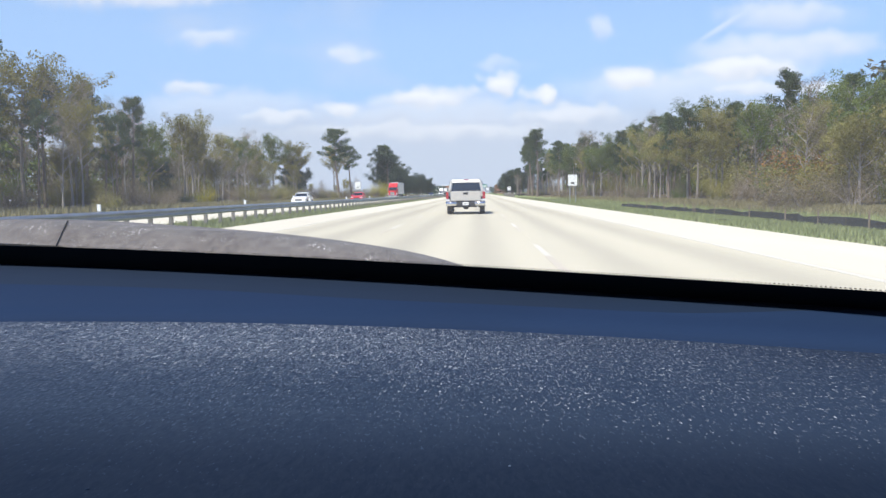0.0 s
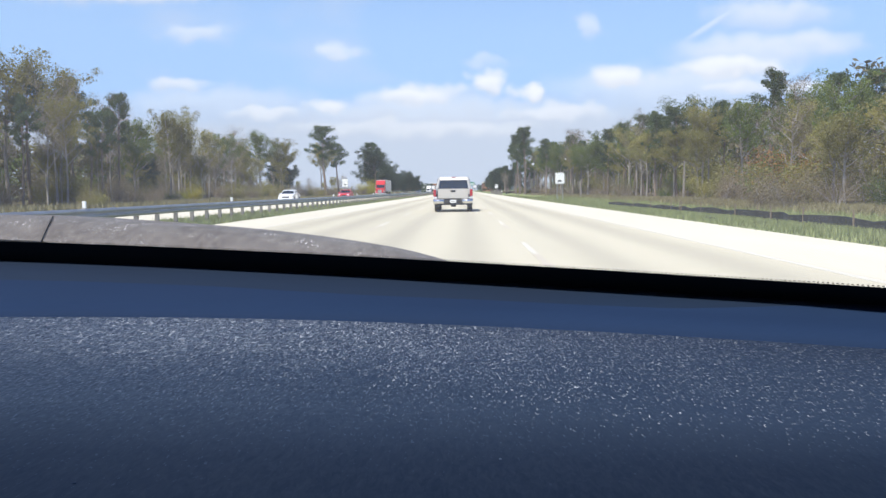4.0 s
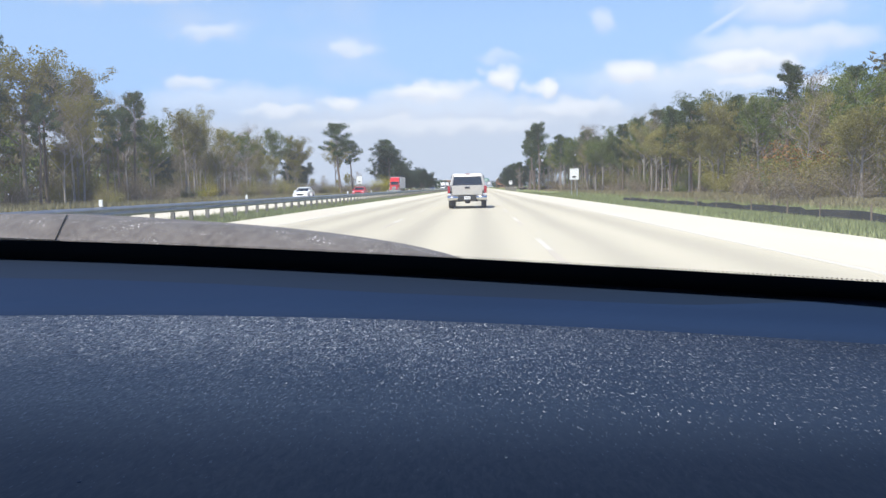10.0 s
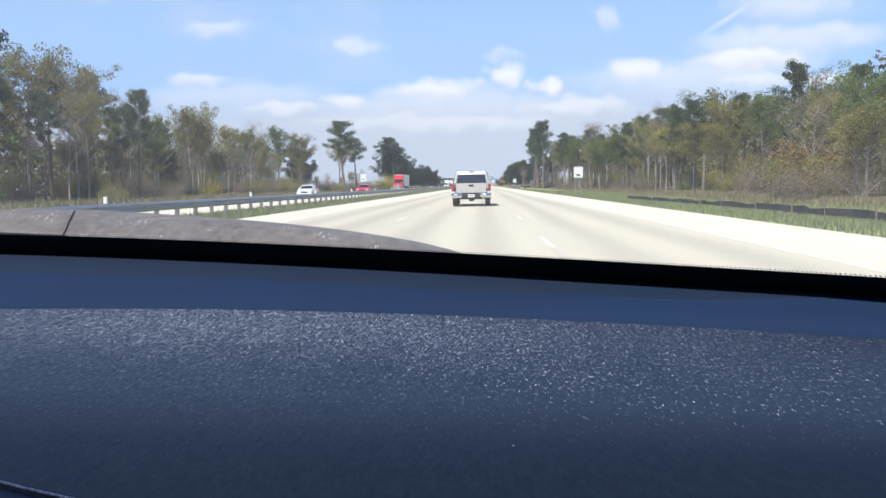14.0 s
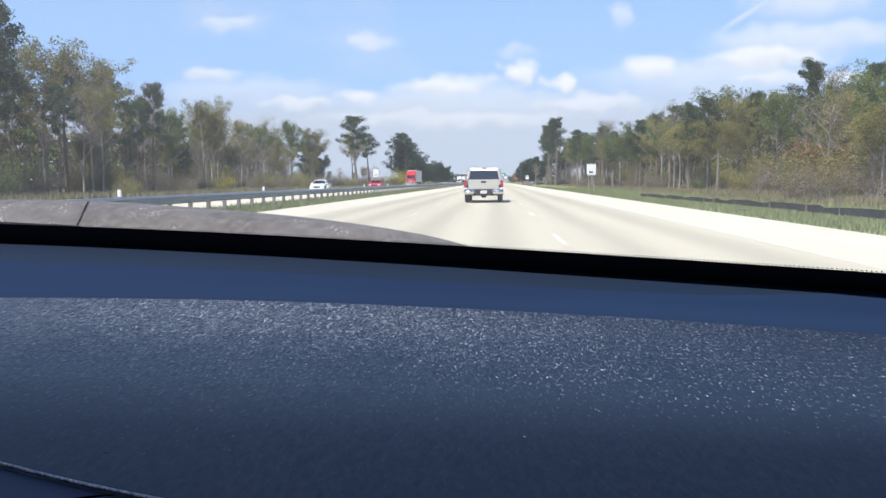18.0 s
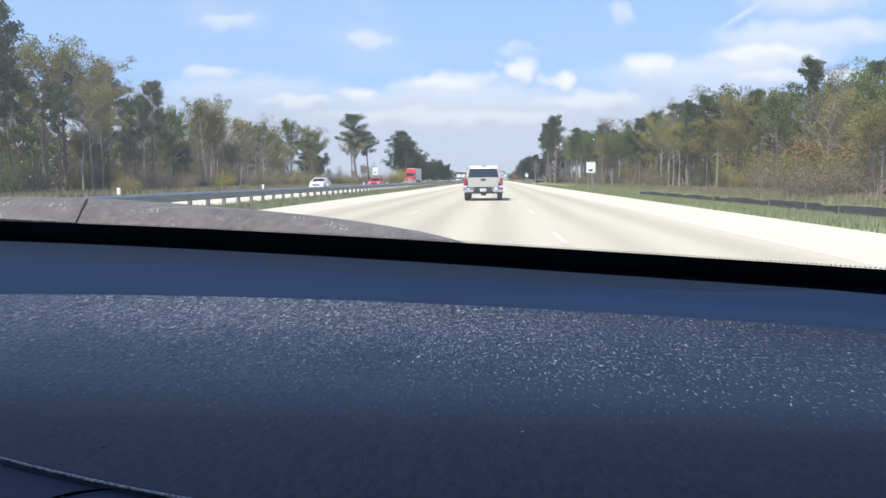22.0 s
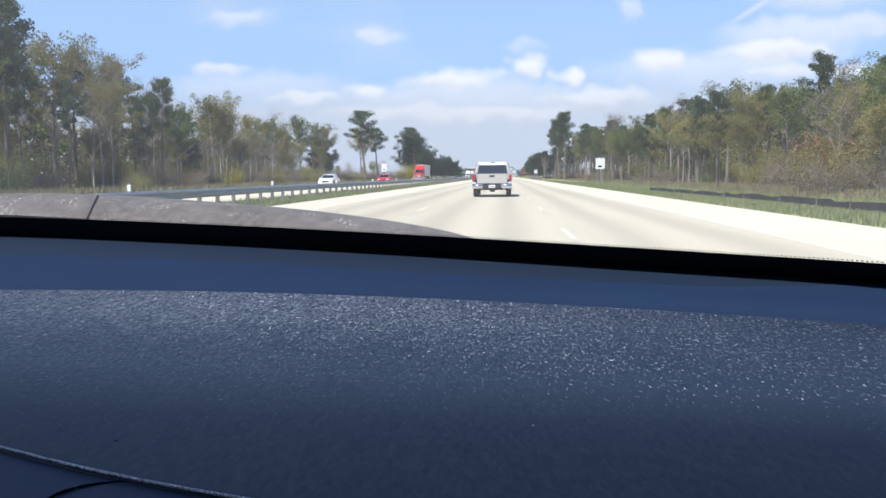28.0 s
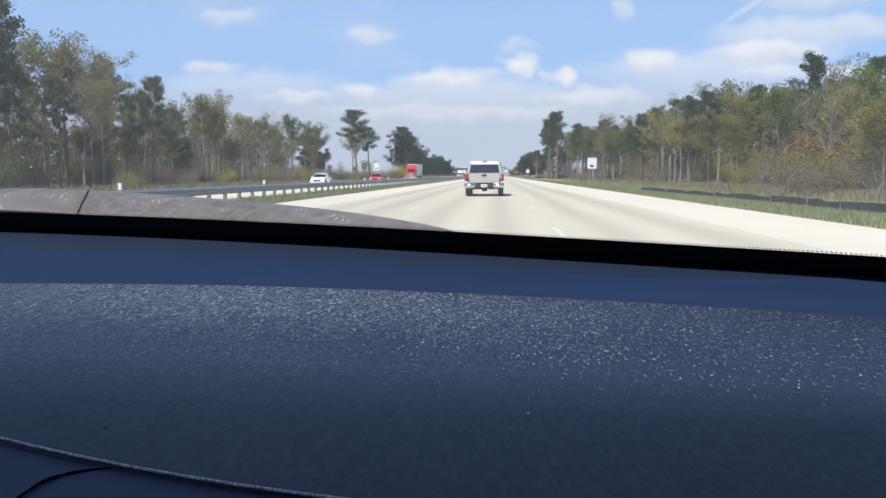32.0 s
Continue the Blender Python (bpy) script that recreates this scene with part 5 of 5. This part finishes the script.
def y_near(x):
    """The near edge of the padded top."""
    if x < -0.15:
        return 0.2240 + min(0.42 * (-0.15 - x), 0.12)
    if x < 0:
        return 0.1719 - 0.1622 * x + 1.2357 * x ** 2
    return 0.1719 - 0.16 * x


LEFT, RIGHT, NX = -1.42, 0.40, 118
XS = [LEFT + (RIGHT - LEFT) * i / NX for i in range(NX + 1)]


def loft(name, lines, mat, parent, label="", smooth=True):
    """A skin over lines, each a function of x that gives (y, z)."""
    verts = [(x, *ln(x)) for ln in lines for x in XS]
    n = NX + 1
    faces = [(j * n + i, j * n + i + 1, (j + 1) * n + i + 1, (j + 1) * n + i) for j in range(len(lines) - 1) for i in range(NX)]
    return part(name, mesh_of(name, verts, faces, mat, smooth), mat, parent, label)


def between(a, b, k):
    return lambda x: (a(x)[0] * (1 - k) + b(x)[0] * k, a(x)[1] * (1 - k) + b(x)[1] * k)


P1, P2, P3 = (lambda x: (y_glass(x), EYE - .066)), (lambda x: (y_strip(x), EYE - .066 - .005 * min(1, (y_glass(x) - y_strip(x)) / .06))), (lambda x: (y_crest(x), EYE - .0795))
PN = lambda x: (y_near(x), EYE - .077)
dash = thing("dashboard", "dark blue grained dashboard top under the windscreen", "dashboard", at=(0, 0, 0))
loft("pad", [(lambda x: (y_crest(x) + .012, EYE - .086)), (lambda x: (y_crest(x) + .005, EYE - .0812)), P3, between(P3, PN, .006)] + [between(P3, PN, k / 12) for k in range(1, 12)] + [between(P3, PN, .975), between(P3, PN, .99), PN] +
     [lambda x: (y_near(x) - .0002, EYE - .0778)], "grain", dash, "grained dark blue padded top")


def on_roll(back, low):
    return lambda x: (y_crest(x) + back, EYE - low)


loft("front_roll", [P2, between(P2, on_roll(.046, .0714), .5)] + [on_roll(b, h) for b, h in ((.046, .0714), (.038, .0717), (.030, .0721), (.024, .0726), (.0185, .0733), (.014, .0743), (.0105, .0756), (.0078, .0771), (.0058, .0788), (.0046, .0806))],
     "dash_smooth", dash, "smooth blue roll in front of the pad")
loft("demister_strip", [(lambda x: (y_glass(x) + .03, EYE - .078)), P1, between(P1, P2, .015), between(P1, P2, .5), P2], "dash_strip", dash, "dull dark strip under the windscreen")
pv, pf = tube_data([(x, y_near(x) + .0002, EYE - .0765) for x in XS], [.00045] * len(XS), 6)
part("piping", mesh_of("piping", pv, pf, "piping", True), "", dash, "pale worn piping along the pad")
loft("lower_panel", [(lambda x: (y_near(x) + .003, EYE - .0776)), (lambda x: (y_near(x) - .03, EYE - .0785)), (lambda x: (-.02, EYE - .086)), (lambda x: (-.12, EYE - .11)),
                     (lambda x: (-.16, EYE - .20)), (lambda x: (-.10, EYE - .45)), (lambda x: (.25, EYE - .75))], "dash_low", dash, "dark blue lower panel")
gp = [(-.0952 - .0157 * math.sin(a), .1995 - .0120 * (1 - math.cos(a)) - .020 * max(0, a - 1.45), EYE - .0776) for a in [2.0 * i / 18 for i in range(19)]]
gv, gf = tube_data(gp, [.00015 + .00028 * min(1, i / 10) for i in range(19)], 5)
part("panel_joint", mesh_of("panel_joint", gv, gf, "gap", True), "", dash, "dark joint between two trim panels")
for nm, x, y, r, mat, label in (("lint", -.1148, .2305, .0006, "dash_low", "dark scrap of lint lying on the dashboard"), ("dust_crumb", .008, .252, .0004, "speck", "pale dust crumb lying on the dashboard"),
                                ("dust_crumb", .150, .262, .0004, "speck", "pale dust crumb lying on the dashboard")):
    k = (y - y_near(x)) / (y_crest(x) - y_near(x))
    bm = bmesh.new()
    bmesh.ops.create_icosphere(bm, subdivisions=2, radius=r)
    for v in bm.verts:
        v.co = Vector((v.co.x * 1.2, v.co.y, v.co.z * .25)) * (1 + .4 * noise.noise(v.co * 1500 + Vector((x * 50, 0, 0))))
    tagged(part(nm, bm, mat, at=(x, y, EYE - .077 - .0025 * k + r * .2)), label, "lint")
part("bulkhead", box(LEFT + .02, RIGHT - .02, .34, .40, .30, EYE - .10), "black_trim", dash)

screen = thing("windscreen", "raked clear windscreen with a black dotted border along its foot", "windscreen")
RUN = -0.03


def on_glass(x, k, inset=0.0):
    """The point k border-heights up the pane from the dashboard."""
    f = folded(x)
    z0 = -0.0081 * f * f - 0.0165 * f - 0.0473
    return (x, y_glass(x) + RUN * k - inset * .5, EYE - .066 + (z0 + .066) * k - inset * .87)


XG = [x for x in XS if LEFT + .08 < x < RIGHT - .005]
n = len(XG)
ks = [-1.6, 0, 1, 3, 6]


def under_head(x, f, inset=0.0):
    """The point the share f of the way down from the head of the pane."""
    head = Vector((x, -.075 + .05 * max(0.0, 1 - ((x - XC) / .95) ** 2), EYE + .46 - inset))
    return head.lerp(Vector(on_glass(x, 6, inset)), f)


faces = [(j * n + i, j * n + i + 1, (j + 1) * n + i + 1, (j + 1) * n + i) for j in range(len(ks)) for i in range(n - 1)]
glass = part("pane", mesh_of("pane", [on_glass(x, k) for k in ks for x in XG] + [under_head(x, 0) for x in XG], faces, "pane", True), "pane", screen, "clear glass")
glass.visible_shadow = False
fr_ks = [-3, -1.4, -.5, 0, .5, .95]
faces = [(j * n + i, j * n + i + 1, (j + 1) * n + i + 1, (j + 1) * n + i) for j in range(len(fr_ks) - 1) for i in range(n - 1)]
part("black_border", mesh_of("black_border", [on_glass(x, k, .0006) for k in fr_ks for x in XG], faces, "frit"), "frit", screen, "black ceramic border")
# unseen fading bands under the pane's head, added to soften the roof's shadow edge
uv_, uf = [], []
for i in range(26):
    f0, thick = .004 + i * .0062, .0058 * (1 - i / 26) + .0004
    o = len(uv_)
    uv_ += [under_head(x, f, .002) for f in (f0, f0 + thick) for x in XG]
    uf += [(o + j, o + j + 1, o + n + j + 1, o + n + j) for j in range(n - 1)]
part("upper_border", mesh_of("upper_border", uv_, uf, "frit"), "frit", screen, "unseen fading bands that soften the roof shadow")
# dried specks on the outside of the pane
for x, k, w, h in ((-.4618, 2.912, .0008, .0012), (-.4202, 3.19, .0005, .0006), (.0377, 4.718, .0007, .0016), (.0546, 4.91, .0004, .0005)):
    c = Vector(on_glass(x, k, -.0006))
    ring = [c + Vector((w * math.cos(a) * (1 + .3 * math.sin(3 * a)), -.85 * h * math.sin(a), .53 * h * math.sin(a))) for a in [math.pi * j / 5 for j in range(10)]]
    part("dried_speck", mesh_of("dried_speck", ring + [c + Vector((0, .0004, .0006))], [(j, (j + 1) % 10, 10) for j in range(10)], "speck"), "speck", screen, "pale dried speck on the glass")
dv, df = [], []
nd = int((XG[-1] - XG[0]) / .0022)
for i in range(nd):
    for row, rad in ((.955, .0005), (1.01, .00075)):
        x = XG[0] + .0022 * (i + (.5 if row > 1 else 0))
        c, o = Vector(on_glass(x, row, .0006)), len(dv)
        ux, uz = Vector((.0013, y_glass(x + .0013) - y_glass(x), 0)).normalized() * rad, Vector((0, -.85, .53)) * rad
        dv += [c + ux * math.cos(a) + uz * math.sin(a) for a in [math.pi * j / 3 for j in range(6)]]
        df.append(tuple(range(o, o + 6)))
tagged(part("border_dots", mesh_of("border_dots", dv, df, "frit"), "frit", screen, "row of black ceramic dots"), kind="stuff")

car = thing("car", "warm grey dusty car with its bonnet in front of the windscreen", "car")
YS = 1.03


def hood_z(x, y):
    r = (XC - .02 + math.sqrt((x - XC) ** 2 + .05 ** 2)) / YS
    g = -0.2658 * r ** 3 - 0.3785 * r ** 2 - 0.2488 * r - 0.0856 - 0.6 * max(0.0, r + 0.12) ** 2
    return EYE + g * y - (.08 if y > YS else 2.4) * (y - YS) ** 2 - (.05 * max(0, y - 1.7) ** 2)


hx = [XC + (x - XC) * 1.0 for x in np.linspace(-1.40, .36, 66).tolist()]
hs = [0, .03, .06, .09, .12, .15, .19, .24, .30, .40, .52, .68, .85, 1.0]


def hood_y(x, s):
    """The way s from the foot of the windscreen to the nose."""
    y0 = min(y_glass(x) + .035, .93)
    return y0 + s * (2.05 - y0)


hv = [(x, hood_y(x, s), hood_z(x, hood_y(x, s))) for s in hs for x in hx]
nh = len(hx)
hf = [(j * nh + i, j * nh + i + 1, (j + 1) * nh + i + 1, (j + 1) * nh + i) for j in range(len(hs) - 1) for i in range(nh - 1)]
hood = part("bonnet", mesh_of("bonnet", hv, hf, "hood", True), "hood", car, "warm grey bonnet with dust and bright dried specks")
seam = [(-.524 + .060 * k / 8 - .016 * (k / 8) ** 2, YS + .012 - .12 * k / 8) for k in range(9)]
sv, sf = tube_data([(x, y, hood_z(x, y) + .0008) for x, y in seam], [.0009] * 9, 6)
part("panel_gap", mesh_of("panel_gap", sv, sf, "gap", True), "gap", hood, "dark gap between two panels")
# plain shell round and behind the camera
XM = -0.47
part("roof", prism([(-.26, EYE + .52), (-.28, EYE + .56), (-.7, EYE + .59), (-2.2, EYE + .50), (-2.6, EYE + .40), (-2.58, EYE + .36), (-.6, EYE + .52)], -1.36, .32, .02), "car_paint", car)
part("roof_lining", box(-1.32, .28, -2.5, -.28, EYE + .475, EYE + .485), "headliner", car, "grey roof lining")
wv = [under_head(x, 0) for x in XG] + [(x, -.3, EYE + .53) for x in XG] + [(x, -.3, EYE + .48) for x in XG]
wf = [(r * n + i, r * n + i + 1, (r + 1) * n + i + 1, (r + 1) * n + i) for r in range(2) for i in range(n - 1)]
part("windscreen_header", mesh_of("windscreen_header", wv, wf, "headliner"), "headliner", car)
for s in (-1, 1):
    side = XM + s * .90
    inner = XM + s * .80
    part("front_pillar", mesh_of("front_pillar", *tube_data([(XM + s * .905, .42, EYE - .10), (XM + s * .82, -.08, EYE + .46)], [.032, .032], 8), "car_paint", True), "car_paint", car)
    part("middle_pillar", box(*sorted((side, XM + s * .78)), -.75, -.63, .35, EYE + .40, .02), "car_paint", car)
    part("front_door", box(*sorted((side, XM + s * .83)), -.62, .48, .32, EYE - .10, .03), "car_paint", car)
    part("rear_door", box(*sorted((side, XM + s * .83)), -1.75, -.76, .32, EYE - .10, .03), "car_paint", car)
    part("front_fender", prism([(.50, .32), (.50, EYE - .16), (1.9, EYE - .26), (2.2, .75), (2.2, .32), (1.9, .32), (1.83, .62), (1.52, .76), (1.2, .62), (1.12, .32)], *sorted((side, XM + s * .72)), .03), "car_paint", car)
    part("rear_fender", prism([(-1.77, .32), (-1.77, EYE - .1), (-2.65, EYE - .1), (-2.75, .6), (-2.7, .32), (-2.5, .32), (-2.43, .62), (-2.12, .74), (-1.85, .62)], *sorted((side, XM + s * .72)), .03), "car_paint", car)
    for y in (1.52, -2.12):
        wheel(car, XM + s * .80, y, .34, .22, s)
for s in (-1, 1):
    for nm, y0, y1, k0, k1 in (("front_window", -.62, .42, .10, -.62), ("rear_window", -1.75, -.76, 0, .12)):
        quad = [(XM + s * .865, y0, EYE - .09), (XM + s * .865, y1, EYE - .09), (XM + s * .80, y1 + k1 * .8, EYE + .40), (XM + s * .80, y0 + k0 * .3, EYE + .40)]
        thick = [(x - s * .005, y, z) for x, y, z in quad]
        w = part(nm, mesh_of(nm, quad + thick, [(0, 1, 2, 3), (7, 6, 5, 4), (0, 4, 5, 1), (1, 5, 6, 2), (2, 6, 7, 3), (3, 7, 4, 0)], "tinted_pane" if nm == "rear_window" else "pane"), "pane", car, "tinted side window" if nm == "rear_window" else "clear side window")
        w.visible_shadow = False
back = [(XM - .72, -2.62, EYE + .02), (XM + .72, -2.62, EYE + .02), (XM + .66, -2.30, EYE + .44), (XM - .66, -2.30, EYE + .44)]
w = part("back_window", mesh_of("back_window", back + [(x, y + .006, z) for x, y, z in back], [(0, 1, 2, 3), (7, 6, 5, 4), (0, 4, 5, 1), (1, 5, 6, 2), (2, 6, 7, 3), (3, 7, 4, 0)], "pane"), "pane", car, "clear back window")
w.visible_shadow = False
part("tail", box(XM - .88, XM + .88, -2.75, -2.60, .35, EYE + .02, .04), "car_paint", car)
part("nose", prism([(2.0, .3), (1.98, EYE - .22), (2.2, EYE - .3), (2.28, .7), (2.25, .3)], XM - .88, XM + .88, .05), "car_paint", car)
part("floor_pan", box(XM - .84, XM + .84, -2.6, 2.0, .22, .30), "black_trim", car)
part("seat_back", prism([(-.75, .45), (-.95, EYE + .12), (-.80, EYE + .16), (-.58, .55)], XM + .15, XM + .70, .06), "black_trim", car)
part("seat_back", prism([(-.75, .45), (-.95, EYE + .12), (-.80, EYE + .16), (-.58, .55)], XM - .70, XM - .15, .06), "black_trim", car)
part("seat", box(XM - .70, XM + .70, -.70, -.15, .29, .58, .05), "black_trim", car)
